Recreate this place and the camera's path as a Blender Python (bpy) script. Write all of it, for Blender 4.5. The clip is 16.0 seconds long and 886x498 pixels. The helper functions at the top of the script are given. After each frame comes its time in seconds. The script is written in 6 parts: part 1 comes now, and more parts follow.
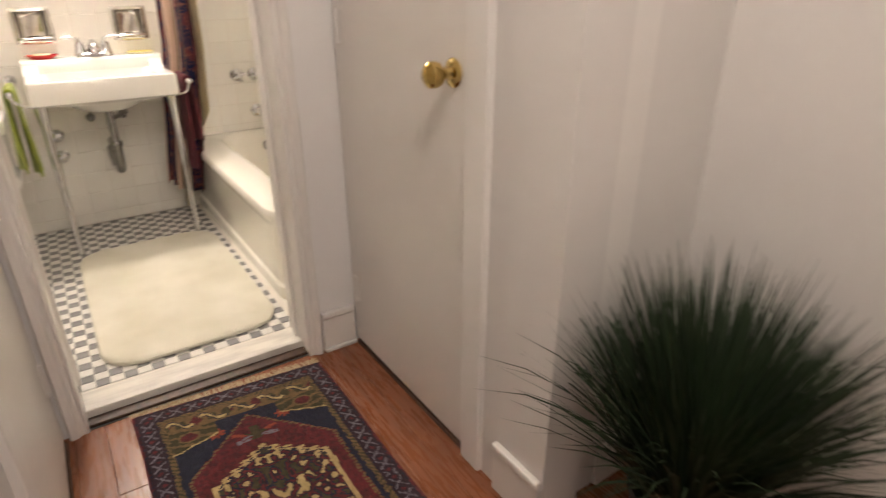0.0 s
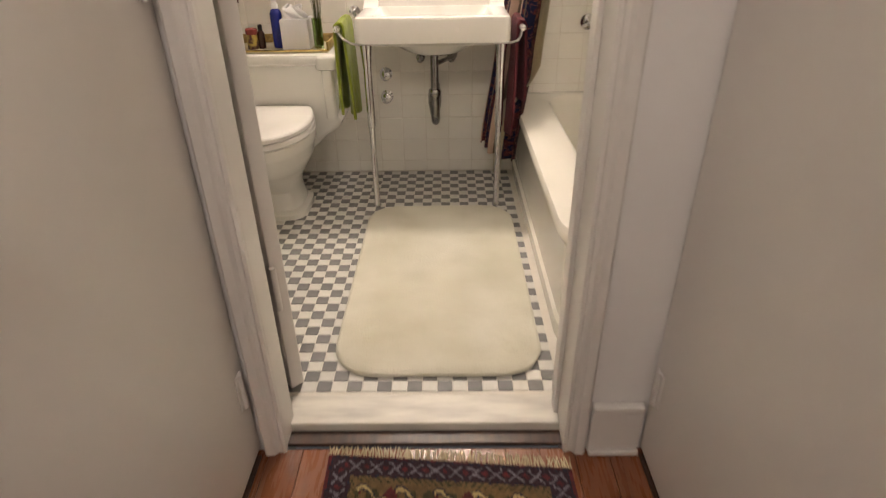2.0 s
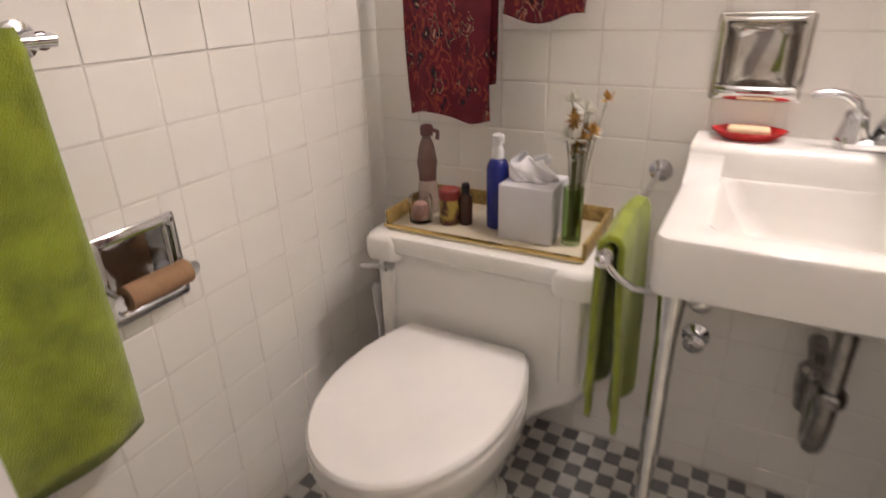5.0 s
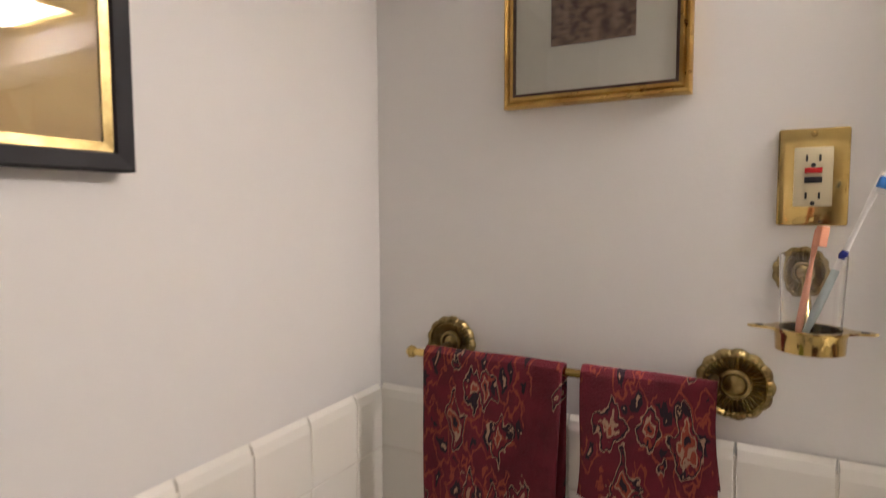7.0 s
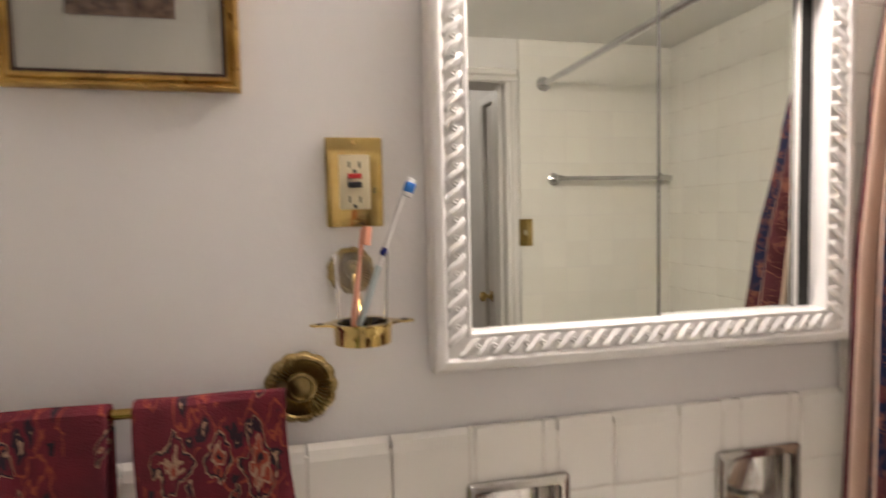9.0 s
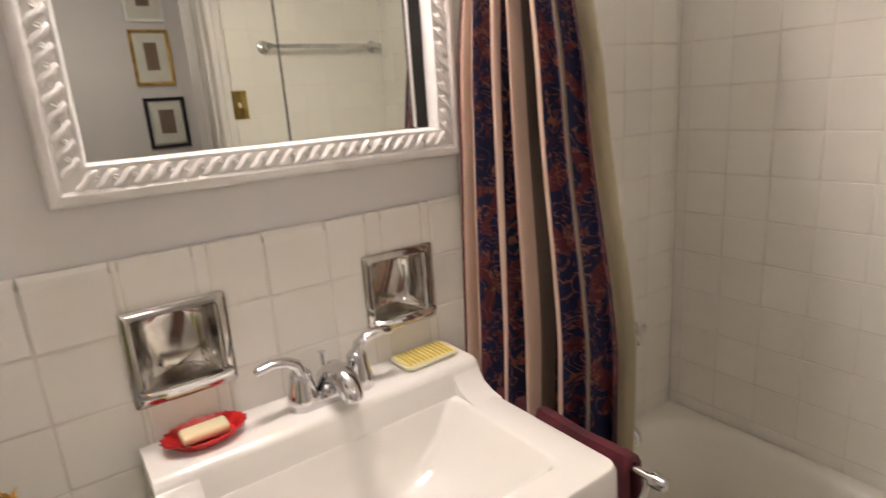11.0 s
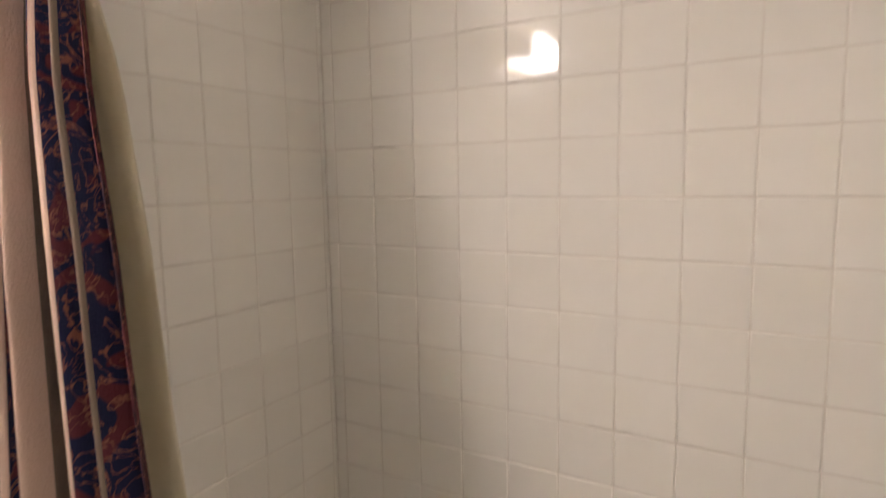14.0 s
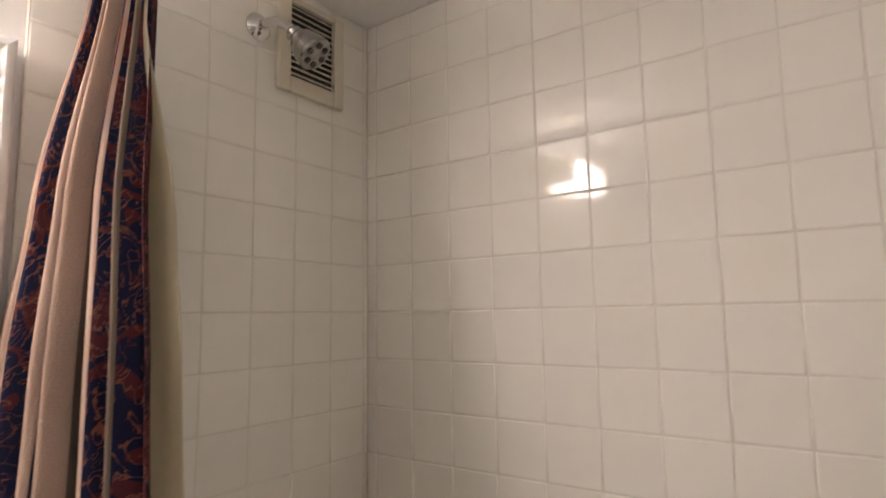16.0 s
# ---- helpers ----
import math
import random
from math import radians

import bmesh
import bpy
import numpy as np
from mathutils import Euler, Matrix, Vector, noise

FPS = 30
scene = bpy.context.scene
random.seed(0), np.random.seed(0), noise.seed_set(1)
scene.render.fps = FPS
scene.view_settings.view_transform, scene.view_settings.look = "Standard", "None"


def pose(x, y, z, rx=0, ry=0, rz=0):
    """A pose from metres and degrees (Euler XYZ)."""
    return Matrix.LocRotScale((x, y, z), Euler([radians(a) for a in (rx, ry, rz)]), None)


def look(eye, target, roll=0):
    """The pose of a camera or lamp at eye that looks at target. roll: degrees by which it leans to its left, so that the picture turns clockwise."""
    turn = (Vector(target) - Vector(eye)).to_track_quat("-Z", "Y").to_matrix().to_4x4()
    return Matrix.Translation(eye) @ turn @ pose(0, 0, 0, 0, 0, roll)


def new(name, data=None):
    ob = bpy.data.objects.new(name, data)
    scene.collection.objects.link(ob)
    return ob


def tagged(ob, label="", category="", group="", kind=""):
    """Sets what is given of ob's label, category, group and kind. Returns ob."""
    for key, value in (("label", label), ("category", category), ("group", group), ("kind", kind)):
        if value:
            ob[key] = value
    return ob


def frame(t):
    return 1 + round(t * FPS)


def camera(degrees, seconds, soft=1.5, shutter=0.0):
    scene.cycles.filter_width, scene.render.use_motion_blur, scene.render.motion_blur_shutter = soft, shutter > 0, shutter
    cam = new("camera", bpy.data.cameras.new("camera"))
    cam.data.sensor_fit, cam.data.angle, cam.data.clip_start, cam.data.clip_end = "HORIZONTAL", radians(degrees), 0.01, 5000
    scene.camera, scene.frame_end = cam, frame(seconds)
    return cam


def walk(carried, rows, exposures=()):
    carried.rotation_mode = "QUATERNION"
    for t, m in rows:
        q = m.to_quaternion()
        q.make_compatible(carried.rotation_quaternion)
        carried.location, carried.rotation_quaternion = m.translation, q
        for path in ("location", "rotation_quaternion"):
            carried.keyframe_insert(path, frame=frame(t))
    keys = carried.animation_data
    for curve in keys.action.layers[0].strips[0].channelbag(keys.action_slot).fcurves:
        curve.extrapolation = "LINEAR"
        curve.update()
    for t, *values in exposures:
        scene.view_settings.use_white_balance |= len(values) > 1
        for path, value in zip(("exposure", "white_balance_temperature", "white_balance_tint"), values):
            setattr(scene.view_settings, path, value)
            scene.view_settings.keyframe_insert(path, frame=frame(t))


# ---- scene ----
cam = camera(74.9, 16.0, soft=1.2, shutter=0.5)
PATH = [
    (0, (0.843, -3.418, 1.16), (1.853, -1.907, 0.325), -0.2),
    (0.5, (0.939, -3.296, 1.116), (1.636, -1.636, 0.245), -0.9),
    (1, (1.072, -3.171, 1.11), (1.394, -1.417, 0.205), -1.3),
    (1.5, (1.12, -2.987, 1.087), (1.201, -1.219, 0.155), -1.1),
    (2, (1.120, -2.738, 1.108), (1.097, -1.002, 0.114), -0.9),
    (2.5, (1.098, -2.498, 1.068), (1.03, -0.749, 0.101), -0.4),
    (3, (1.098, -2.218, 1.093), (0.918, -0.479, 0.121), -0.4),
    (3.2, (1.097, -2.115, 1.094), (0.85, -0.387, 0.119), -0.5),
    (5.3, (0.781, -1.181, 1.135), (-0.129, 0.427, 0.369), -1.4),
    (5.5, (0.734, -1.129, 1.172), (-0.169, 0.506, 0.456), -1.0),
    (6, (0.75, -0.948, 1.297), (-0.262, 0.691, 0.761), -1.5),
    (6.5, (0.682, -0.89, 1.391), (-0.301, 0.82, 1.063), -0.5),
    (7, (0.581, -0.835, 1.452), (-0.374, 0.917, 1.313), -0.2),
    (7.5, (0.576, -0.783, 1.469), (-0.193, 1.062, 1.398), -0.2),
    (8, (0.613, -0.76, 1.478), (0.212, 1.199, 1.424), -0.5),
    (8.5, (0.602, -0.773, 1.474), (0.643, 1.226, 1.431), -0.9),
    (9, (0.574, -0.773, 1.442), (1.03, 1.171, 1.328), -1.2),
    (9.5, (0.608, -0.815, 1.416), (1.356, 1.028, 1.208), -1.7),
    (10, (0.617, -0.864, 1.368), (1.543, 0.88, 1.046), -2.6),
    (10.2, (0.641, -0.902, 1.333), (1.576, 0.834, 1.0), -3.5),
    (12.3, (0.836, -0.982, 1.4), (2.232, 0.185, 0.57), -0.1),
    (12.5, (0.867, -0.999, 1.416), (2.294, 0.135, 0.591), 0.1),
    (13, (0.986, -1.002, 1.454), (2.497, 0.063, 0.69), 0.4),
    (13.5, (1.11, -0.993, 1.489), (2.687, 0.087, 0.901), 0.1),
    (14, (1.1, -0.958, 1.466), (2.815, 0.046, 1.237), -1.0),
    (14.5, (1.12, -0.995, 1.48), (2.851, 0.008, 1.485), -0.7),
    (15, (1.131, -1.03, 1.482), (2.809, 0.041, 1.672), -0.2),
    (15.5, (1.15, -1.057, 1.464), (2.76, 0.096, 1.744), 0.0),
    (16, (1.121, -1.0, 1.421), (2.732, 0.163, 1.652), -0.9),
]
EXPOSURES = [(0, 1.45, 6800, 9), (2.0, 1.05, 6950, 9), (3.2, 0.92, 6800, 10), (5.3, 0.63, 6300, 15), (7, 0.35, 6350, 10),
             (10.2, 0.36, 6450, 11), (12.3, 0.46, 6500, 12), (16, 0.16, 6450, 13)]
walk(cam, [(t, look(eye, target, roll)) for t, eye, target, roll in PATH], EXPOSURES)

# ---- world ----
world = bpy.data.worlds.new("World")
scene.world = world
world.use_nodes = True
world.node_tree.nodes["Background"].inputs[0].default_value = (0.5, 0.5, 0.55, 1)
world.node_tree.nodes["Background"].inputs[1].default_value = 0.05

LAMP_GLOW, HALL_GLOW = 56.0, 21.0

# ---- materials ----
def material(name, color, rough=0.5, metal=0.0, color2=None, scale=8.0, detail=4.0, bump=0.0, bump_scale=60.0, rough_var=0.0, coat=0.0, random_value=0.0, sheen=0.0, spread=0.2, stretch=(1, 1, 1)):
    m = bpy.data.materials.new(name)
    m.use_nodes = True
    nt = m.node_tree
    b = nt.nodes["Principled BSDF"]
    b.inputs["Roughness"].default_value = rough
    b.inputs["Metallic"].default_value = metal
    b.inputs["Coat Weight"].default_value = coat
    b.inputs["Sheen Weight"].default_value = sheen
    tc = nt.nodes.new("ShaderNodeTexCoord")
    mp = nt.nodes.new("ShaderNodeMapping")
    mp.inputs["Scale"].default_value = stretch
    nt.links.new(tc.outputs["Object"], mp.inputs[0])
    col = None
    n1 = nt.nodes.new("ShaderNodeTexNoise")
    n1.inputs["Scale"].default_value, n1.inputs["Detail"].default_value = scale, detail
    nt.links.new(mp.outputs[0], n1.inputs[0])
    ramp = nt.nodes.new("ShaderNodeValToRGB")
    ramp.color_ramp.elements[0].position, ramp.color_ramp.elements[1].position = 0.5 - spread, 0.5 + spread
    c2 = color2 or tuple(c * 0.88 for c in color)
    ramp.color_ramp.elements[0].color, ramp.color_ramp.elements[1].color = (*c2, 1), (*color, 1)
    nt.links.new(n1.outputs["Fac"], ramp.inputs[0])
    col = ramp.outputs[0]
    if random_value:
        oi = nt.nodes.new("ShaderNodeObjectInfo")
        mr = nt.nodes.new("ShaderNodeMapRange")
        mr.inputs["To Min"].default_value, mr.inputs["To Max"].default_value = 1 - random_value, 1 + random_value
        nt.links.new(oi.outputs["Random"], mr.inputs["Value"])
        hsv = nt.nodes.new("ShaderNodeHueSaturation")
        nt.links.new(mr.outputs[0], hsv.inputs["Value"])
        nt.links.new(col, hsv.inputs["Color"])
        col = hsv.outputs[0]
    nt.links.new(col, b.inputs["Base Color"])
    if rough_var:
        n3 = nt.nodes.new("ShaderNodeTexNoise")
        n3.inputs["Scale"].default_value = scale * 2.3
        nt.links.new(mp.outputs[0], n3.inputs[0])
        mr = nt.nodes.new("ShaderNodeMapRange")
        mr.inputs["To Min"].default_value, mr.inputs["To Max"].default_value = max(0.02, rough - rough_var), rough + rough_var
        nt.links.new(n3.outputs["Fac"], mr.inputs["Value"])
        nt.links.new(mr.outputs[0], b.inputs["Roughness"])
    if bump:
        n2 = nt.nodes.new("ShaderNodeTexNoise")
        n2.inputs["Scale"].default_value, n2.inputs["Detail"].default_value = bump_scale, 5
        nt.links.new(mp.outputs[0], n2.inputs[0])
        bp = nt.nodes.new("ShaderNodeBump")
        bp.inputs["Strength"].default_value = bump
        bp.inputs["Distance"].default_value = 0.004
        nt.links.new(n2.outputs["Fac"], bp.inputs["Height"])
        nt.links.new(bp.outputs[0], b.inputs["Normal"])
    return m


def glass_material(name, color=(1, 1, 1), rough=0.02, ior=1.45):
    m = bpy.data.materials.new(name)
    m.use_nodes = True
    b = m.node_tree.nodes["Principled BSDF"]
    b.inputs["Base Color"].default_value = (*color, 1)
    b.inputs["Roughness"].default_value, b.inputs["Transmission Weight"].default_value, b.inputs["IOR"].default_value = rough, 1.0, ior
    return m


def thin_glass(name, ior=1.45):
    """A clear pane too thin to bend light: it mirrors by Fresnel and lets the rest pass."""
    m = bpy.data.materials.new(name)
    m.use_nodes = True
    nt = m.node_tree
    nt.nodes.remove(nt.nodes["Principled BSDF"])
    fres, clear, gloss, mix = (nt.nodes.new("ShaderNode" + k) for k in ("Fresnel", "BsdfTransparent", "BsdfGlossy", "MixShader"))
    fres.inputs["IOR"].default_value, gloss.inputs["Roughness"].default_value = ior, 0.01
    for a, b in ((fres.outputs[0], mix.inputs[0]), (clear.outputs[0], mix.inputs[1]), (gloss.outputs[0], mix.inputs[2]), (mix.outputs[0], nt.nodes["Material Output"].inputs["Surface"])):
        nt.links.new(a, b)
    return m


def glow_material(name, color, strength):
    m = bpy.data.materials.new(name)
    m.use_nodes = True
    b = m.node_tree.nodes["Principled BSDF"]
    b.inputs["Base Color"].default_value = (0.9, 0.88, 0.84, 1)
    b.inputs["Emission Color"].default_value = (*color, 1)
    b.inputs["Emission Strength"].default_value = strength
    return m


PLASTER = material("plaster", (0.80, 0.78, 0.765), 0.55, color2=(0.775, 0.755, 0.74), scale=1.7, bump=0.12, bump_scale=90, rough_var=0.08)
CEILING_PAINT = material("ceiling_paint", (0.89, 0.875, 0.845), 0.7, scale=2.0, bump=0.1, bump_scale=70)
HALL_PAINT = material("hall_paint", (0.70, 0.67, 0.64), 0.55, color2=(0.66, 0.63, 0.60), scale=1.5, bump=0.1, bump_scale=80)
GROUT = material("grout", (0.82, 0.78, 0.715), 0.9, color2=(0.70, 0.66, 0.59), scale=5, bump=0.4, bump_scale=220)
PALE_GROUT = material("white_grout", (0.82, 0.79, 0.74), 0.6, color2=(0.78, 0.75, 0.70), scale=5)
TILE_GLAZE = material("glazed_wall_tile", (0.87, 0.845, 0.785), 0.08, color2=(0.85, 0.82, 0.755), scale=6, bump=0.02, bump_scale=16, random_value=0.02, rough_var=0.03)
FLOOR_GREY = material("grey_mosaic", (0.235, 0.23, 0.228), 0.55, color2=(0.185, 0.182, 0.18), scale=25, bump=0.1, bump_scale=150, random_value=0.12)
FLOOR_WHITE = material("white_mosaic", (0.74, 0.72, 0.68), 0.5, color2=(0.66, 0.64, 0.59), scale=25, bump=0.1, bump_scale=150, random_value=0.06)
MARBLE = material("marble_sill", (0.80, 0.77, 0.70), 0.42, color2=(0.60, 0.57, 0.52), scale=5, detail=9, spread=0.12, stretch=(1, 4, 1), rough_var=0.1)
PORCELAIN = material("porcelain", (0.82, 0.80, 0.76), 0.08, color2=(0.80, 0.78, 0.735), scale=3, rough_var=0.03, coat=0.3)
TUB_ENAMEL = material("tub_enamel", (0.89, 0.865, 0.80), 0.10, color2=(0.87, 0.84, 0.76), scale=3, rough_var=0.04, coat=0.2)
SEAT_PLASTIC = material("seat_plastic", (0.83, 0.80, 0.77), 0.18, scale=4, rough_var=0.04)
CHROME = material("chrome", (0.75, 0.75, 0.76), 0.08, 1.0, color2=(0.62, 0.62, 0.63), scale=30, rough_var=0.05)
BRASS = material("polished_brass", (0.68, 0.52, 0.22), 0.12, 1.0, color2=(0.52, 0.35, 0.10), scale=18, rough_var=0.08)
WORN_CHROME = material("worn_chrome", (0.42, 0.41, 0.40), 0.22, 1.0, color2=(0.25, 0.24, 0.23), scale=45, rough_var=0.1)
NICHE_CHROME = material("aged_chrome", (0.64, 0.63, 0.61), 0.12, 1.0, color2=(0.50, 0.47, 0.42), scale=28, rough_var=0.08)
OLD_BRASS = material("antique_brass", (0.43, 0.335, 0.15), 0.34, 1.0, color2=(0.22, 0.155, 0.06), scale=40, bump=0.2, bump_scale=120, rough_var=0.1)
DOOR_PAINT = material("door_paint", (0.73, 0.70, 0.665), 0.38, color2=(0.71, 0.67, 0.63), scale=1.4, bump=0.04, bump_scale=30, rough_var=0.08)
TRIM_PAINT = material("trim_paint", (0.745, 0.715, 0.68), 0.36, color2=(0.725, 0.695, 0.66), scale=3, bump=0.03, bump_scale=30, rough_var=0.08)
FRAME_WHITE = material("frame_white", (0.88, 0.86, 0.835), 0.35, scale=12, bump=0.08, bump_scale=140)
BLACK_PAINT = material("black_lacquer", (0.008, 0.006, 0.009), 0.7, scale=10, rough_var=0.08)
GOLD_LEAF = material("gilded_wood", (0.60, 0.40, 0.12), 0.30, 0.85, color2=(0.36, 0.20, 0.05), scale=22, rough_var=0.1, bump=0.1, bump_scale=80)
MAT_BOARD = material("mount_board", (0.88, 0.85, 0.74), 0.75, scale=8)
# near-black colour put in for the darkness inside gaps, holes and recesses
DARK = material("dark_gap", (0.02, 0.018, 0.016), 0.7, scale=10)
# dark wood; at the left jamb it paints the shadow of the door gap
WOOD_AND_GAP_DARK = material("wood_and_gap_dark", (0.07, 0.032, 0.018), 0.4, color2=(0.03, 0.015, 0.01), scale=9, stretch=(6, 1, 6), rough_var=0.1)
FLOOR_WOOD = material("floor_wood", (0.25, 0.088, 0.036), 0.28, color2=(0.17, 0.057, 0.024), scale=6, detail=8, stretch=(9, 0.8, 9), rough_var=0.1, bump=0.05, bump_scale=40, random_value=0.06)
MAT_PILE = material("cream_pile", (0.80, 0.77, 0.66), 0.95, color2=(0.62, 0.585, 0.46), scale=5, detail=8, bump=1.0, bump_scale=210, sheen=0.4, spread=0.23)
GREEN_TERRY = material("green_terry", (0.30, 0.36, 0.012), 0.95, color2=(0.17, 0.21, 0.006), scale=20, bump=0.9, bump_scale=420, sheen=0.3)
BURGUNDY_TERRY = material("burgundy_terry", (0.12, 0.012, 0.02), 0.95, color2=(0.06, 0.006, 0.012), scale=20, bump=0.9, bump_scale=420, sheen=0.05)
LINER = material("liner_vinyl", (0.64, 0.58, 0.44), 0.45, scale=3, bump=0.1, bump_scale=30)
RED_PLASTIC = material("red_plastic", (0.55, 0.02, 0.02), 0.25, color2=(0.42, 0.015, 0.015), scale=8)
SOAP = material("cream_soap", (0.80, 0.68, 0.42), 0.5, scale=9)
YELLOW_PLASTIC = material("yellow_plastic", (0.80, 0.72, 0.34), 0.3, color2=(0.74, 0.64, 0.24), scale=30)
BLUE_PLASTIC = material("blue_plastic", (0.012, 0.02, 0.20), 0.25, scale=6)
WHITE_PLASTIC = material("white_plastic", (0.82, 0.81, 0.80), 0.35, scale=6)
IVORY_PLASTIC = material("ivory_plastic", (0.68, 0.60, 0.40), 0.35, scale=6)
TISSUE = material("tissue_paper", (0.86, 0.85, 0.86), 0.9, scale=14, bump=0.3, bump_scale=60)
CARTON = material("white_carton", (0.74, 0.73, 0.76), 0.6, scale=5)
CARDBOARD = material("cardboard", (0.36, 0.21, 0.11), 0.85, color2=(0.30, 0.17, 0.085), scale=20, bump=0.2, bump_scale=120)
WICKER = material("wicker", (0.42, 0.29, 0.09), 0.6, color2=(0.20, 0.12, 0.03), scale=90, bump=0.5, bump_scale=200)
TAUPE = material("taupe_plastic", (0.10, 0.035, 0.035), 0.4, scale=7)
POT_BLACK = material("pot_black", (0.012, 0.012, 0.013), 0.4, scale=9)
BRUSH_WHITE = WHITE_PLASTIC
RUBBER_MAT = material("rubber_mat", (0.48, 0.38, 0.15), 0.6, color2=(0.40, 0.31, 0.11), scale=12, bump=0.3, bump_scale=60)
VENT_CREAM = material("vent_enamel", (0.70, 0.65, 0.54), 0.45, color2=(0.64, 0.58, 0.47), scale=10)
VENT_DARK = material("vent_dark", (0.08, 0.075, 0.07), 0.5, scale=10)
CLEAR = glass_material("clear_glass", (1, 1, 1), 0.0)
GREEN_GLASS = glass_material("green_glass", (0.55, 0.70, 0.35))
MIRROR = material("mirror_silver", (0.80, 0.83, 0.765), 0.008, 1.0, color2=(0.80, 0.83, 0.765))
PINK_CLEAR = material("copper_brush", (0.75, 0.34, 0.22), 0.3, scale=8)
TEAL_CLEAR = material("pale_teal_plastic", (0.55, 0.66, 0.67), 0.2, scale=9)
BLUE_BRISTLE = material("blue_bristle", (0.02, 0.17, 0.55), 0.6, scale=50)
STEM = material("dried_stem", (0.10, 0.10, 0.03), 0.8, scale=20)
PETAL_WHITE = material("white_petal", (0.78, 0.76, 0.66), 0.8, scale=30)
PETAL_OCHRE = material("ochre_petal", (0.45, 0.24, 0.05), 0.8, scale=30)
LAMP_GLASS = glow_material("lamp_glass", (1.0, 0.885, 0.82), LAMP_GLOW)
HALL_FILL = glow_material("hall_fill_glow", (1.0, 0.90, 0.86), HALL_GLOW)
ETCHING = material("sepia_print", (0.40, 0.26, 0.17), 0.8, color2=(0.10, 0.05, 0.035), scale=70, detail=10, spread=0.14, stretch=(1, 1, 1.6))
STEEL = material("soap_dish_chrome", (0.80, 0.79, 0.77), 0.22, 1.0, color2=(0.70, 0.69, 0.66), scale=26, rough_var=0.06)
LABEL_YELLOW = material("label_yellow", (0.40, 0.29, 0.06), 0.5, color2=(0.06, 0.012, 0.010), scale=45, spread=0.1)


def pattern_material(name, stripes, rough=0.95, repeat=1.0, floral=40.0, bump=0.5, fine=0.018, warp=0.0, patch=None):
    """Woven stripes across u, with a floral figure in those whose entry has two colours."""
    m = material(name, (0.5, 0.5, 0.5), rough, bump=bump, bump_scale=300)
    nt = m.node_tree
    b = nt.nodes["Principled BSDF"]
    uv = nt.nodes.new("ShaderNodeUVMap")
    sep = nt.nodes.new("ShaderNodeSeparateXYZ")
    nt.links.new(uv.outputs[0], sep.inputs[0])
    mul = nt.nodes.new("ShaderNodeMath")
    mul.operation = "MULTIPLY"
    mul.inputs[1].default_value = repeat
    wn = nt.nodes.new("ShaderNodeTexNoise")
    wn.inputs["Scale"].default_value, wn.inputs["Detail"].default_value = 13, 2
    nt.links.new(uv.outputs[0], wn.inputs[0])
    wm = nt.nodes.new("ShaderNodeMath")
    wm.operation = "MULTIPLY_ADD"
    wm.inputs[1].default_value = warp
    nt.links.new(wn.outputs["Fac"], wm.inputs[0])
    nt.links.new(sep.outputs[0], wm.inputs[2])
    nt.links.new(wm.outputs[0], mul.inputs[0])
    fr = nt.nodes.new("ShaderNodeMath")
    fr.operation = "FRACT"
    nt.links.new(mul.outputs[0], fr.inputs[0])
    outs = []
    for k in (0, 1, 2):
        r = nt.nodes.new("ShaderNodeValToRGB")
        r.color_ramp.interpolation = "CONSTANT"
        el = r.color_ramp.elements
        for i, (at, c1, c2) in enumerate(stripes):
            e = el[i] if i < 2 else el.new(at)
            e.position, e.color = at, (*((c1, c2, patch if c1 != c2 and patch else c1)[k]), 1)
        nt.links.new(fr.outputs[0], r.inputs[0])
        outs.append(r.outputs[0])
    wave = nt.nodes.new("ShaderNodeTexVoronoi")
    wave.inputs["Scale"].default_value = floral
    ns = nt.nodes.new("ShaderNodeTexNoise")
    ns.inputs["Scale"].default_value, ns.inputs["Detail"].default_value, ns.inputs["Distortion"].default_value = floral * 0.7, 3, 2.5
    tall = nt.nodes.new("ShaderNodeMapping")
    tall.inputs["Scale"].default_value = (1.0, 2.2, 1.0)
    nt.links.new(uv.outputs[0], tall.inputs[0])
    nt.links.new(tall.outputs[0], ns.inputs[0])
    nt.links.new(tall.outputs[0], wave.inputs[0])
    sub = nt.nodes.new("ShaderNodeMath")
    sub.operation = "SUBTRACT"
    sub.inputs[1].default_value = 0.5
    nt.links.new(ns.outputs["Fac"], sub.inputs[0])
    line = nt.nodes.new("ShaderNodeMath")
    line.operation = "ABSOLUTE"
    nt.links.new(sub.outputs[0], line.inputs[0])
    spot = nt.nodes.new("ShaderNodeMath")
    spot.operation = "MULTIPLY"
    nt.links.new(line.outputs[0], spot.inputs[0])
    nt.links.new(wave.outputs["Distance"], spot.inputs[1])
    st = nt.nodes.new("ShaderNodeMapRange")
    st.inputs["From Min"].default_value, st.inputs["From Max"].default_value = fine, fine * 0.5
    nt.links.new(spot.outputs[0], st.inputs["Value"])
    mix = nt.nodes.new("ShaderNodeMix")
    mix.data_type = "RGBA"
    nt.links.new(st.outputs[0], mix.inputs["Factor"])
    blot = nt.nodes.new("ShaderNodeTexNoise")
    blot.inputs["Scale"].default_value, blot.inputs["Detail"].default_value, blot.inputs["Distortion"].default_value = floral * 0.55, 1.5, 1.2
    nt.links.new(tall.outputs[0], blot.inputs[0])
    step = nt.nodes.new("ShaderNodeMapRange")
    step.inputs["From Min"].default_value, step.inputs["From Max"].default_value = 0.535, 0.56
    nt.links.new(blot.outputs["Fac"], step.inputs["Value"])
    under = nt.nodes.new("ShaderNodeMix")
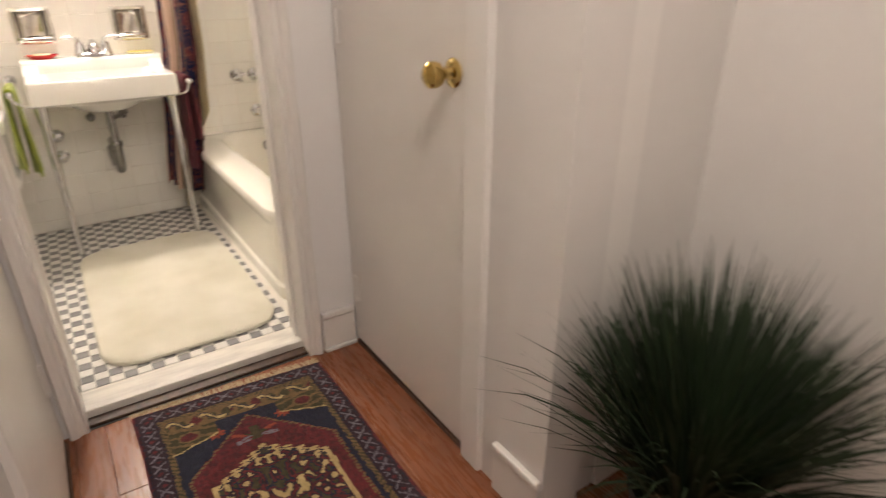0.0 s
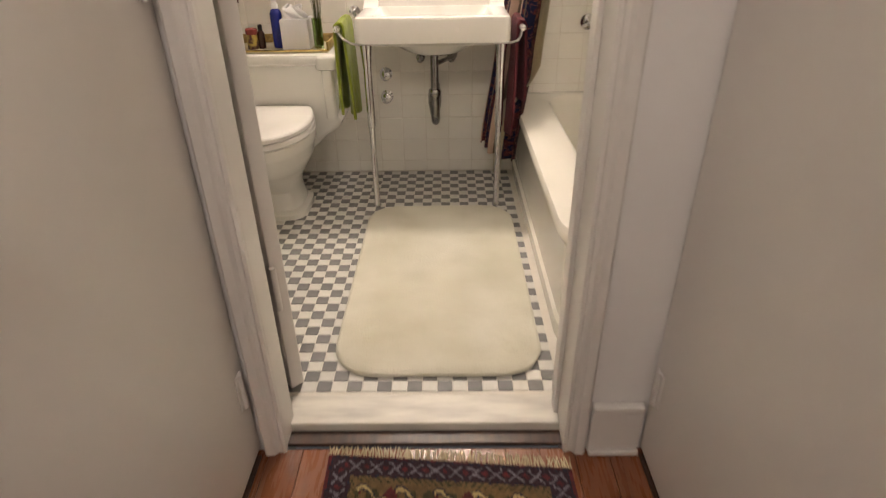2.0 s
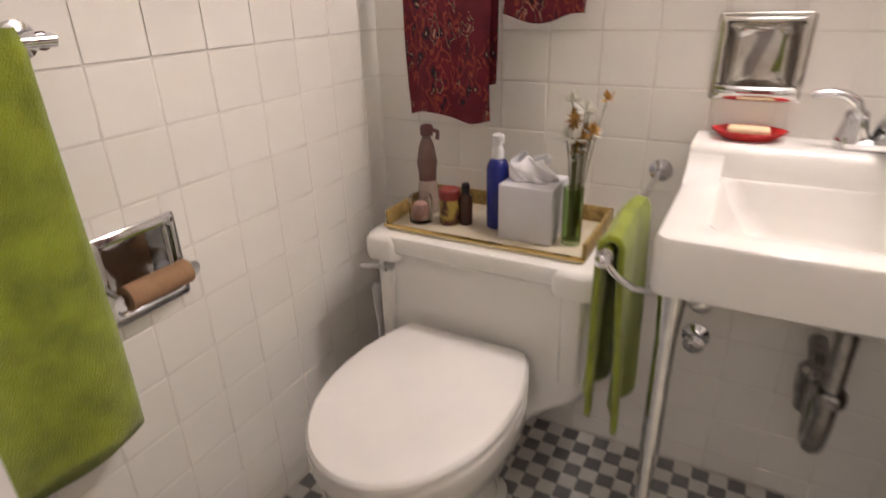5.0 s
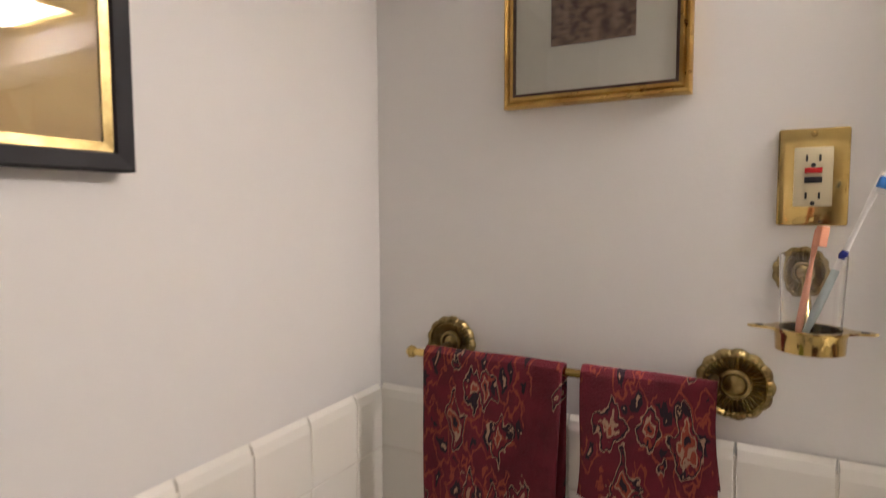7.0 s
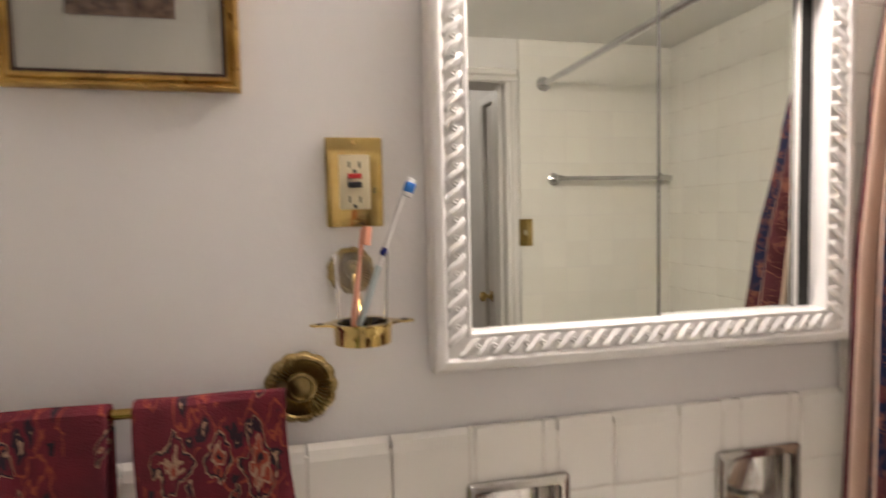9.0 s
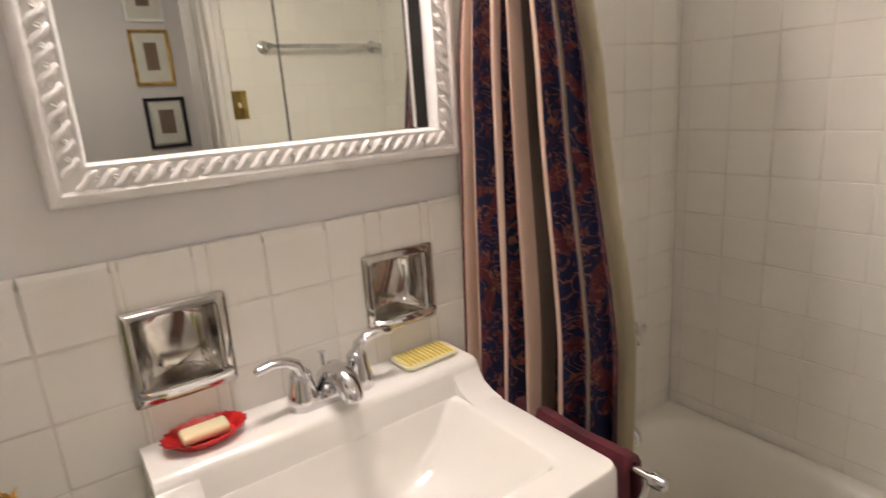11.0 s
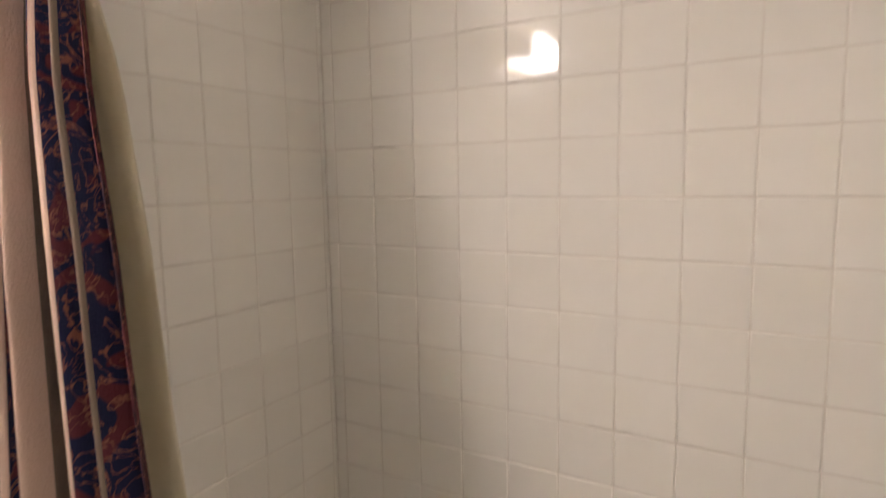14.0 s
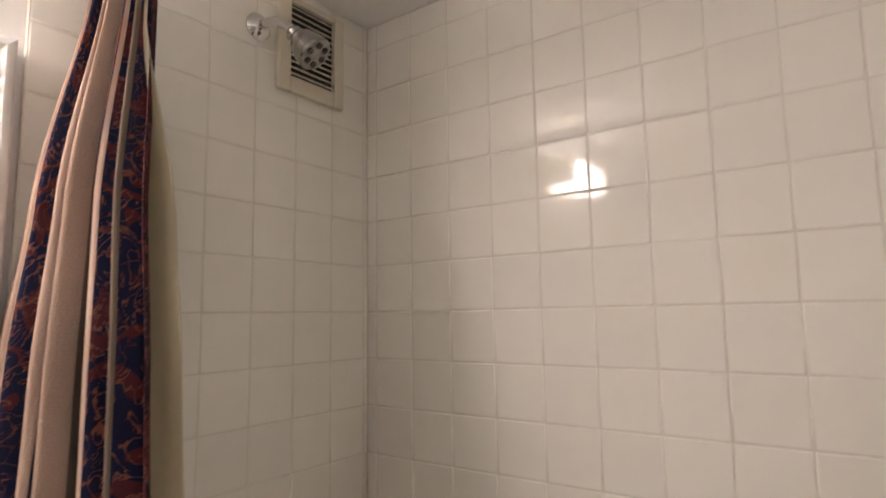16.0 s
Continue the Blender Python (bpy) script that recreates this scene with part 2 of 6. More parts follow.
    under.data_type = "RGBA"
    nt.links.new(step.outputs[0], under.inputs["Factor"])
    nt.links.new(outs[0], under.inputs["A"])
    nt.links.new(outs[2], under.inputs["B"])
    nt.links.new(under.outputs["Result"], mix.inputs["A"])
    nt.links.new(outs[1], mix.inputs["B"])
    nt.links.new(mix.outputs["Result"], b.inputs["Base Color"])
    return m


DUSK = (0.030, 0.008, 0.014)
NAVY, MAROON, TAN, CREAM, RUST, OLIVE = (0.010, 0.011, 0.050), (0.085, 0.014, 0.020), (0.20, 0.125, 0.085), (0.60, 0.435, 0.34), (0.26, 0.095, 0.065), (0.17, 0.125, 0.090)
CURTAIN_CLOTH = pattern_material("curtain_cloth", [
    (0.0, MAROON, RUST), (0.02, CREAM, CREAM), (0.100, NAVY, RUST), (0.125, CREAM, CREAM), (0.190, NAVY, RUST), (0.270, OLIVE, OLIVE), (0.320, CREAM, CREAM), (0.395, NAVY, RUST), (0.480, MAROON, RUST), (0.510, CREAM, CREAM),
    (0.553, OLIVE, OLIVE), (0.585, NAVY, RUST), (0.668, CREAM, CREAM), (0.726, NAVY, RUST), (0.840, OLIVE, OLIVE), (0.870, NAVY, RUST), (0.940, DUSK, RUST)], repeat=0.999, floral=22, fine=0.0095, patch=(0.11, 0.022, 0.030))


def let_light_through(m, share):
    """Thin cloth: part of the light that falls on it comes out on the far side."""
    nt = m.node_tree
    b, out = nt.nodes["Principled BSDF"], nt.nodes["Material Output"]
    tr = nt.nodes.new("ShaderNodeBsdfTranslucent")
    if b.inputs["Base Color"].links:
        nt.links.new(b.inputs["Base Color"].links[0].from_socket, tr.inputs["Color"])
    mix = nt.nodes.new("ShaderNodeMixShader")
    mix.inputs[0].default_value = share
    nt.links.new(b.outputs[0], mix.inputs[1])
    nt.links.new(tr.outputs[0], mix.inputs[2])
    nt.links.new(mix.outputs[0], out.inputs["Surface"])


let_light_through(CURTAIN_CLOTH, 0.25)
let_light_through(LINER, 0.6)
WINE, BLACKISH, CRIMSON, SAND, BRICK = (0.16, 0.010, 0.022), (0.020, 0.008, 0.016), (0.20, 0.012, 0.022), (0.34, 0.20, 0.13), (0.26, 0.045, 0.026)


def kilim_material(name):
    """Woven geometric figures: hooked lozenges with pale outlines in uneven columns on wine red."""
    m = material(name, WINE, 0.95, color2=(0.09, 0.006, 0.014), scale=30, bump=0.7, bump_scale=420)
    nt = m.node_tree
    b = nt.nodes["Principled BSDF"]
    ground = b.inputs["Base Color"].links[0].from_socket
    tc = nt.nodes.new("ShaderNodeTexCoord")
    flat = nt.nodes.new("ShaderNodeMapping")
    flat.inputs["Scale"].default_value = (1.0, 0.0, 0.5)
    nt.links.new(tc.outputs["Object"], flat.inputs[0])
    warp = nt.nodes.new("ShaderNodeTexNoise")
    warp.inputs["Scale"].default_value = 55
    nt.links.new(flat.outputs[0], warp.inputs[0])
    bent = nt.nodes.new("ShaderNodeMix")
    bent.data_type = "VECTOR"
    bent.blend_type = "MIX"
    bent.inputs["Factor"].default_value = 0.03
    nt.links.new(flat.outputs[0], bent.inputs[4])
    nt.links.new(warp.outputs["Color"], bent.inputs[5])

    def figure(scale, bands, spread):
        v = nt.nodes.new("ShaderNodeTexVoronoi")
        v.distance = "MANHATTAN"
        v.inputs["Scale"].default_value, v.inputs["Randomness"].default_value = scale, spread
        nt.links.new(bent.outputs[1], v.inputs["Vector"])
        r = nt.nodes.new("ShaderNodeValToRGB")
        r.color_ramp.interpolation = "CONSTANT"
        for i, (pos, colour, keep) in enumerate(bands):
            e = r.color_ramp.elements[i] if i < 2 else r.color_ramp.elements.new(pos)
            e.position, e.color = pos, (*colour, keep)
        nt.links.new(v.outputs["Distance"], r.inputs[0])
        return v, r

    _, big = figure(21, [(0.0, BLACKISH, 1), (0.16, BRICK, 1), (0.26, SAND, 1), (0.315, CRIMSON, 0), (0.44, BLACKISH, 1), (0.49, SAND, 1), (0.52, WINE, 0)], 0.95)
    _, small = figure(38, [(0.0, SAND, 1), (0.16, BLACKISH, 1), (0.36, CRIMSON, 0), (0.62, BRICK, 1), (0.74, WINE, 0)], 0.8)
    pick = nt.nodes.new("ShaderNodeTexNoise")
    pick.inputs["Scale"].default_value = 11
    nt.links.new(flat.outputs[0], pick.inputs[0])
    gate = nt.nodes.new("ShaderNodeMath")
    gate.operation = "GREATER_THAN"
    gate.inputs[1].default_value = 0.43
    nt.links.new(pick.outputs["Fac"], gate.inputs[0])
    both = nt.nodes.new("ShaderNodeMath")
    both.operation = "MULTIPLY"
    nt.links.new(gate.outputs[0], both.inputs[0])
    nt.links.new(small.outputs["Alpha"], both.inputs[1])
    last = ground
    for fac, colour in ((both.outputs[0], small.outputs["Color"]), (big.outputs["Alpha"], big.outputs["Color"])):
        mix = nt.nodes.new("ShaderNodeMix")
        mix.data_type = "RGBA"
        nt.links.new(fac, mix.inputs["Factor"])
        nt.links.new(last, mix.inputs["A"])
        nt.links.new(colour, mix.inputs["B"])
        last = mix.outputs["Result"]
    nt.links.new(last, b.inputs["Base Color"])
    return m


RED_CLOTH = kilim_material("red_towel_cloth")

# ---- mesh helpers ----
def obj(name, bm, mat, parent=None, label="", smooth=False):
    me = bpy.data.meshes.new(name)
    bmesh.ops.recalc_face_normals(bm, faces=bm.faces)
    for f in bm.faces:
        f.smooth = smooth
    bm.to_mesh(me)
    bm.free()
    for mt in mat if isinstance(mat, (list, tuple)) else [mat]:
        me.materials.append(mt)
    if smooth:
        me.set_sharp_from_angle(angle=radians(38))
    ob = new(name, me)
    if parent is not None:
        ob.parent = parent
    if label:
        ob["label"] = label
    return ob


def part(name, bm, mat, parent, label="", smooth=True):
    return obj(name, bm, mat, parent, label, smooth)


def empty(name, label, category, at=(0, 0, 0), group=""):
    e = new(name)
    e.location = at
    e.empty_display_size = 0.05
    return tagged(e, label, category, group)


def box(x0, x1, y0, y1, z0, z1, bevel=0.0, seg=2, bm=None):
    made = bm or bmesh.new()
    r = bmesh.ops.create_cube(made, size=1.0, matrix=Matrix.Translation(((x0 + x1) / 2, (y0 + y1) / 2, (z0 + z1) / 2)) @ Matrix.Diagonal((x1 - x0, y1 - y0, z1 - z0, 1)))
    if bevel:
        es = list({e for v in r["verts"] for e in v.link_edges})
        bmesh.ops.bevel(made, geom=es, offset=bevel, segments=seg, affect="EDGES", profile=0.5)
    return made


def lathe(profile, seg=24, m=None, bm=None, close=True):
    """Revolves (radius, z) pairs about z; then moves by m."""
    made = bm or bmesh.new()
    rings = []
    for r, z in profile:
        rings.append([made.verts.new((r * math.cos(2 * math.pi * i / seg), r * math.sin(2 * math.pi * i / seg), z)) for i in range(seg)])
    for a, b in zip(rings, rings[1:]):
        for i in range(seg):
            made.faces.new((a[i], a[(i + 1) % seg], b[(i + 1) % seg], b[i]))
    if close:
        made.faces.new(rings[0][::-1])
        made.faces.new(rings[-1])
    if m is not None:
        bmesh.ops.transform(made, matrix=m, verts=[v for r in rings for v in r])
    return made


def loft(rings, bm=None, cap0=True, cap1=True):
    made = bm or bmesh.new()
    vs = [[made.verts.new(p) for p in r] for r in rings]
    n = len(vs[0])
    for a, b in zip(vs, vs[1:]):
        for i in range(n):
            made.faces.new((a[i], a[(i + 1) % n], b[(i + 1) % n], b[i]))
    if cap0:
        made.faces.new(vs[0][::-1])
    if cap1:
        made.faces.new(vs[-1])
    return made


def oval(cx, cy, z, a, b, n=2.0, seg=40, front=None, back_n=None):
    """A superellipse ring; front gives a second half-length towards -y."""
    out = []
    for i in range(seg):
        t = 2 * math.pi * i / seg
        c, s = math.cos(t), math.sin(t)
        bb = front if front is not None and s < 0 else b
        k = back_n if back_n and s > 0 else n
        out.append((cx + a * math.copysign(abs(c) ** (2 / k), c), cy + bb * math.copysign(abs(s) ** (2 / k), s), z))
    return out


def tube(points, radius, seg=10, bm=None, caps=True):
    """A round bar swept along points; radius may be one number or one a point."""
    made = bm or bmesh.new()
    pts = [Vector(p) for p in points]
    radii = radius if isinstance(radius, (list, tuple)) else [radius] * len(pts)
    rings, side = [], None
    for i, p in enumerate(pts):
        d = ((pts[min(i + 1, len(pts) - 1)] - p).normalized() + (p - pts[max(i - 1, 0)]).normalized()).normalized()
        if side is None:
            side = d.orthogonal().normalized()
        side = (side - d * side.dot(d)).normalized()
        up = d.cross(side)
        rings.append([made.verts.new(p + (side * math.cos(2 * math.pi * k / seg) + up * math.sin(2 * math.pi * k / seg)) * radii[i]) for k in range(seg)])
    for a, b in zip(rings, rings[1:]):
        for k in range(seg):
            made.faces.new((a[k], a[(k + 1) % seg], b[(k + 1) % seg], b[k]))
    if caps:
        made.faces.new(rings[0][::-1])
        made.faces.new(rings[-1])
    return made


def arc(p0, p1, p2, n=8):
    a, b, c = Vector(p0), Vector(p1), Vector(p2)
    return [a * (1 - t) ** 2 + b * 2 * t * (1 - t) + c * t * t for t in (i / n for i in range(n + 1))]


def sheet(fn, nu, nv, thick=0.0):
    """A cloth from fn(u, v), with UVs; thick gives it a back."""
    bm = bmesh.new()
    lay = bm.loops.layers.uv.new("UVMap")
    g = [[bm.verts.new(fn(i / nu, j / nv)) for j in range(nv + 1)] for i in range(nu + 1)]
    for i in range(nu):
        for j in range(nv):
            f = bm.faces.new((g[i][j], g[i + 1][j], g[i + 1][j + 1], g[i][j + 1]))
            for lp, (a, b) in zip(f.loops, ((i, j), (i + 1, j), (i + 1, j + 1), (i, j + 1))):
                lp[lay].uv = (a / nu, b / nv)
    return bm


def cloth(name, fn, nu, nv, mat, parent=None, label="", thick=0.004):
    ob = obj(name, sheet(fn, nu, nv), mat, parent, label, True)
    md = ob.modifiers.new("thick", "SOLIDIFY")
    md.thickness = thick
    md.offset = 0
    return ob


ALONG_Y = Matrix.Rotation(radians(90), 4, "X")     # z axis to -y
turn_left = Matrix.Rotation(radians(90), 4, "Z")       # face towards +x
turn_right = Matrix.Rotation(radians(-90), 4, "Z")     # face towards -x
ALONG_X = Matrix.Rotation(radians(90), 4, "Y")     # z axis to +x


def at(x, y, z):
    return Matrix.Translation((x, y, z))

# ---- setting ----
CEIL, FRONT, HALL_FACE, HALL_Z = 2.17, -1.58, -1.74, -0.03
DOOR_X0, DOOR_X1, DOOR_TOP = 0.715, 1.392, 1.99
LEFT_X, RIGHT_X = 0.655, 1.575     # faces of the passage outside the bathroom


def structure(name, bm, mat, label, category="wall"):
    return tagged(obj(name, bm, mat), label, category, kind="structure")


SINK_NICHES = [(0.795, 0.919, 0.925, 1.051), (1.199, 1.323, 0.924, 1.050)]     # openings in the walls: across, upwards
PAPER_NICHE = [(-0.808, -0.688, 0.648, 0.768)]
TUB_NICHE = [(-0.790, -0.670, 0.563, 0.687)]


def slab(a0, a1, z0, z1, holes):
    """Rectangles that fill a wall but for its holes."""
    out = [(a0, a1, z0, z1)]
    for h0, h1, g0, g1 in holes:
        nxt = []
        for r in out:
            if r[1] <= h0 or r[0] >= h1 or r[3] <= g0 or r[2] >= g1:
                nxt.append(r)
                continue
            nxt += [q for q in ((r[0], h0, r[2], r[3]), (h1, r[1], r[2], r[3]), (max(r[0], h0), min(r[1], h1), r[2], g0), (max(r[0], h0), min(r[1], h1), g1, r[3])) if q[1] - q[0] > 1e-4 and q[3] - q[2] > 1e-4]
        out = nxt
    return out


def wall_x(y0, y1, rects):
    bm = bmesh.new()
    for r in rects:
        box(r[0], r[1], y0, y1, r[2], r[3], bm=bm)
    return bm


def wall_y(x0, x1, rects):
    bm = bmesh.new()
    for r in rects:
        box(x0, x1, r[0], r[1], r[2], r[3], bm=bm)
    return bm


wall_back = structure("wall_back", wall_x(0.004, 0.13, slab(-0.12, 2.30, -0.15, 2.5, SINK_NICHES)), [PLASTER], "painted plaster bathroom wall above white glazed tile dado")
wall_left = structure("wall_left", wall_y(-0.12, -0.004, slab(-1.74, 0.004, -0.15, 2.5, PAPER_NICHE)), [PLASTER], "white plaster side wall above tile dado")
wall_tub = structure("wall_tub", wall_y(2.184, 2.30, slab(-1.74, 0.004, -0.15, 2.5, TUB_NICHE)), [PLASTER], "bath alcove wall covered in white glazed tile")
bm = box(-0.004, DOOR_X0 - 0.02, HALL_FACE, -1.640, -0.15, 2.5)
box(-0.004, 0.662, -1.640, FRONT, -0.15, 2.5, bm=bm)
box(0.662, DOOR_X0 - 0.02, -1.640, FRONT, DOOR_TOP, 2.5, bm=bm)
box(DOOR_X1 + 0.02, 2.184, HALL_FACE, FRONT, -0.15, 2.5, bm=bm)
box(DOOR_X0 - 0.02, DOOR_X1 + 0.02, HALL_FACE, FRONT, DOOR_TOP + 0.02, 2.5, bm=bm)
wall_front = structure("wall_front", bm, PLASTER, "wall with the open bathroom doorway")
structure("ceiling", box(-0.12, 2.30, HALL_FACE, 0.13, CEIL, CEIL + 0.06), CEILING_PAINT, "painted off-white bathroom ceiling", "ceiling")
floor_bath = structure("floor", box(-0.004, 2.184, FRONT - 0.01, 0.004, -0.15, -0.002), GROUT, "grey and white checkered mosaic bathroom floor", "floor")
bm = box(DOOR_X0 - 0.019, DOOR_X1 + 0.019, -1.692, FRONT - 0.011, -0.028, 0.004, 0.004)
box(0.6765, DOOR_X0 - 0.0195, -1.638, FRONT - 0.011, -0.028, 0.003, 0.001, bm=bm)
structure("door_sill", bm, MARBLE, "worn white marble threshold in the doorway", "threshold")
structure("sill_edge", box(DOOR_X0 - 0.019, DOOR_X1 + 0.019, -1.738, -1.694, -0.029, -0.018, 0.003), WOOD_AND_GAP_DARK, "dark wooden strip at the threshold", "threshold")

# hall
floor_hall = structure("floor_hall", box(0.30, 2.14, -4.6, HALL_FACE, -0.15, HALL_Z - 0.006), WOOD_AND_GAP_DARK, "reddish wooden plank floor of the hall", "floor")
bm = box(LEFT_X - 0.12, LEFT_X, -4.6, -2.47, -0.15, 2.5)
box(LEFT_X - 0.12, LEFT_X, -2.47, HALL_FACE, 2.06, 2.5, bm=bm)
structure("wall_hall_left", bm, HALL_PAINT, "plain painted hall wall")
bm = box(RIGHT_X, RIGHT_X + 0.12, -2.73, -2.50, -0.15, 2.5)
box(RIGHT_X, RIGHT_X + 0.12, -2.50, HALL_FACE, 2.06, 2.5, bm=bm)
structure("wall_hall_right", bm, HALL_PAINT, "plain painted hall wall ending at a corner")
structure("wall_hall_side", box(RIGHT_X + 0.12, 2.15, -2.70, -2.58, -0.15, 2.5), HALL_PAINT, "plain painted hall wall behind the plant")
structure("wall_hall_back", box(0.30, 2.03, -4.72, -4.6, -0.15, 2.5), HALL_PAINT, "plain painted hall wall with framed pictures")
structure("wall_hall_end", box(2.03, 2.15, -4.72, -2.70, -0.15, 2.5), HALL_PAINT, "plain painted hall wall")
structure("ceiling_hall", box(0.30, 2.20, -4.72, HALL_FACE, 2.46, 2.52), CEILING_PAINT, "painted hall ceiling", "ceiling")
# dark sheets added behind the closed doors, so their gaps show black
structure("closet_left_dark", box(LEFT_X - 0.14, LEFT_X - 0.125, -2.6, HALL_FACE, -0.15, 2.2), DARK, "added dark sheet standing for the darkness behind a closet door")
structure("closet_right_dark", box(RIGHT_X + 0.125, RIGHT_X + 0.14, -2.58, HALL_FACE, -0.15, 2.2), DARK, "added dark sheet standing for the darkness behind a closet door")


structure("trim_hall_corner", box(RIGHT_X + 0.122, RIGHT_X + 0.20, -2.722, -2.7005, 0.115, 2.12, 0.004), TRIM_PAINT, "painted casing board at the hall corner", "trim")


def casing_profile(side):
    """Section of the moulded door casing: across, and proud of the wall."""
    return [(0.0, 0.0), (0.0, 0.012), (0.006, 0.016), (0.012, 0.012), (0.020, 0.013), (0.028, 0.022), (0.046, 0.024), (0.052, 0.018), (0.052, 0.0)]


def casing(name, x, direction, y, sign, z0, z1):
    """An upright casing from the opening's edge x outwards."""
    prof = casing_profile(0)
    rings = [[(x + direction * a, y + sign * d, z) for a, d in prof] for z in (z0, z1)]
    return structure(name, loft(rings), TRIM_PAINT, "moulded painted door casing", "trim")


def casing_head(name, x0, x1, y, sign, z):
    prof = casing_profile(0)
    rings = [[(x, y + sign * d, z + a) for a, d in prof] for x in (x0, x1)]
    return structure(name, loft(rings), TRIM_PAINT, "moulded painted door casing head", "trim")


for nm, y, s in (("hall", HALL_FACE, -1), ("bath", FRONT, 1)):
    casing("trim_" + nm + "_left", DOOR_X0 if nm == "hall" else 0.679, -1, y, s, HALL_Z, DOOR_TOP)
    casing("trim_" + nm + "_right", DOOR_X1, 1, y, s, HALL_Z, DOOR_TOP)
    casing_head("trim_" + nm + "_head", (DOOR_X0 if nm == "hall" else 0.679) - 0.052, DOOR_X1 + 0.052, y, s, DOOR_TOP + 0.002)
for nm, x0, x1 in (("left", DOOR_X0 - 0.0195, DOOR_X0), ("right", DOOR_X1, DOOR_X1 + 0.0195)):
    bm = box(x0, x1, HALL_FACE + 0.001, -1.660 if nm == "left" else FRONT - 0.001, -0.028, DOOR_TOP, 0.002)
    if nm == "left":      # rebate that the hinged edge folds into; dark colour paints the gap's shadow
        structure("rebate_shadow", box(0.6625, 0.676, -1.6385, FRONT - 0.001, -0.028, DOOR_TOP, 0.001), WOOD_AND_GAP_DARK, "rebate behind the door edge, coloured dark for the gap's shadow", "trim")
        # dark strip added to deepen the painted gap shadow
        structure("jamb_gap_shadow", box(0.6953, 0.6968, -1.6598, -1.6405, 0.005, DOOR_TOP), WOOD_AND_GAP_DARK, "thin strip behind the jamb, coloured dark for the gap's shadow", "trim")
    else:
        box(x0 - 0.011, x0, -1.66, -1.625, 0.005, DOOR_TOP, 0.002, bm=bm)
    structure("jamb_" + nm, bm, TRIM_PAINT, "painted door jamb with stop strip", "trim")
structure("jamb_head", box(DOOR_X0, DOOR_X1, HALL_FACE + 0.001, FRONT - 0.001, DOOR_TOP, DOOR_TOP + 0.0195), TRIM_PAINT, "painted door jamb head", "trim")
# baseboard block beside the casing
bm = box(DOOR_X1 + 0.058, RIGHT_X - 0.004, HALL_FACE - 0.018, HALL_FACE - 0.001, HALL_Z, 0.10, 0.003)
box(DOOR_X1 + 0.058, RIGHT_X - 0.004, HALL_FACE - 0.024, HALL_FACE - 0.001, 0.101, 0.125, 0.006, bm=bm)
box(DOOR_X1 + 0.058, RIGHT_X - 0.004, HALL_FACE - 0.030, HALL_FACE - 0.019, HALL_Z, HALL_Z + 0.016, 0.004, bm=bm)
structure("baseboard", bm, TRIM_PAINT, "short painted baseboard beside the casing", "baseboard")
bm = box(RIGHT_X - 0.014, RIGHT_X - 0.001, -2.728, -2.565, HALL_Z, 0.10, 0.003)
box(RIGHT_X - 0.020, RIGHT_X - 0.001, -2.728, -2.565, 0.101, 0.122, 0.005, bm=bm)
structure("baseboard_hall", bm, TRIM_PAINT, "painted baseboard at the hall corner", "baseboard")
structure("baseboard_side", box(RIGHT_X + 0.21, 2.028, -2.714, -2.701, HALL_Z, 0.11, 0.004), TRIM_PAINT, "painted baseboard behind the plant", "baseboard")


def hinge(parent, x, y, z, sx):
    h = part("hinge", box(x - 0.002, x + 0.002, y - 0.018, y + 0.018, z - 0.045, z + 0.045, 0.001), TRIM_PAINT, parent, "paint-covered hinge", False)
    part("hinge_pin", tube([(x + sx * 0.004, y, z - 0.048), (x + sx * 0.004, y, z + 0.048)], 0.005, 8), TRIM_PAINT, h)
    return h


def knob(parent, x, y, z, sx):
    prof = [(0.030, 0.0), (0.032, 0.003), (0.028, 0.008), (0.014, 0.012), (0.011, 0.026), (0.014, 0.034), (0.025, 0.040), (0.0285, 0.052), (0.027, 0.064), (0.019, 0.071), (0.006, 0.074)]
    return part("knob", lathe(prof, 28, at(x, y, z) @ Matrix.Rotation(radians(90 * sx), 4, "Y")), BRASS, parent, "polished brass door knob")


def closet_door(face, sx, y0, y1, label, name):
    """A flush door in the passage's side wall; sx points into the passage."""
    d = empty(name, label, "door", (0, 0, 0))
    d["kind"] = "structure"
    x0, x1 = sorted((face - sx * 0.004, face - sx * 0.039))
    part("leaf", box(x0, x1, y0, y1, HALL_Z + 0.016, 2.045, 0.003), DOOR_PAINT, d, smooth=False)
    knob(d, face - sx * 0.004, y0 + 0.058, 0.985, sx)
    for z in (0.20, 1.05, 1.86):
        hinge(d, face - sx * 0.002, y1 - 0.036, z, sx)
    return d


closet_door(LEFT_X, 1, -2.42, -1.746, "closed white painted flush closet door with brass knob", "door_1")
closet_door(RIGHT_X, -1, -2.42, -1.746, "closed white painted flush door with brass knob", "door_2")
for nm, f, sx in (("left", LEFT_X, 1), ("right", RIGHT_X, -1)):
    a, b = sorted((f + sx * 0.002, f - sx * 0.06))
    structure("saddle_" + nm, box(a, b, -2.43, -1.765, HALL_Z - 0.004, HALL_Z + 0.009, 0.003), WOOD_AND_GAP_DARK, "dark wooden saddle under a closet door", "threshold")
    a, b = sorted((f + sx * 0.016, f - sx * 0.05))
    structure("closet_trim_" + nm, box(a, b, -2.505, -2.428, HALL_Z, 2.10, 0.005), TRIM_PAINT, "painted closet door casing", "trim")
    structure("closet_head_" + nm, box(a, b, -2.427, HALL_FACE - 0.026, 2.052, 2.10, 0.005), TRIM_PAINT, "painted closet door casing head", "trim")

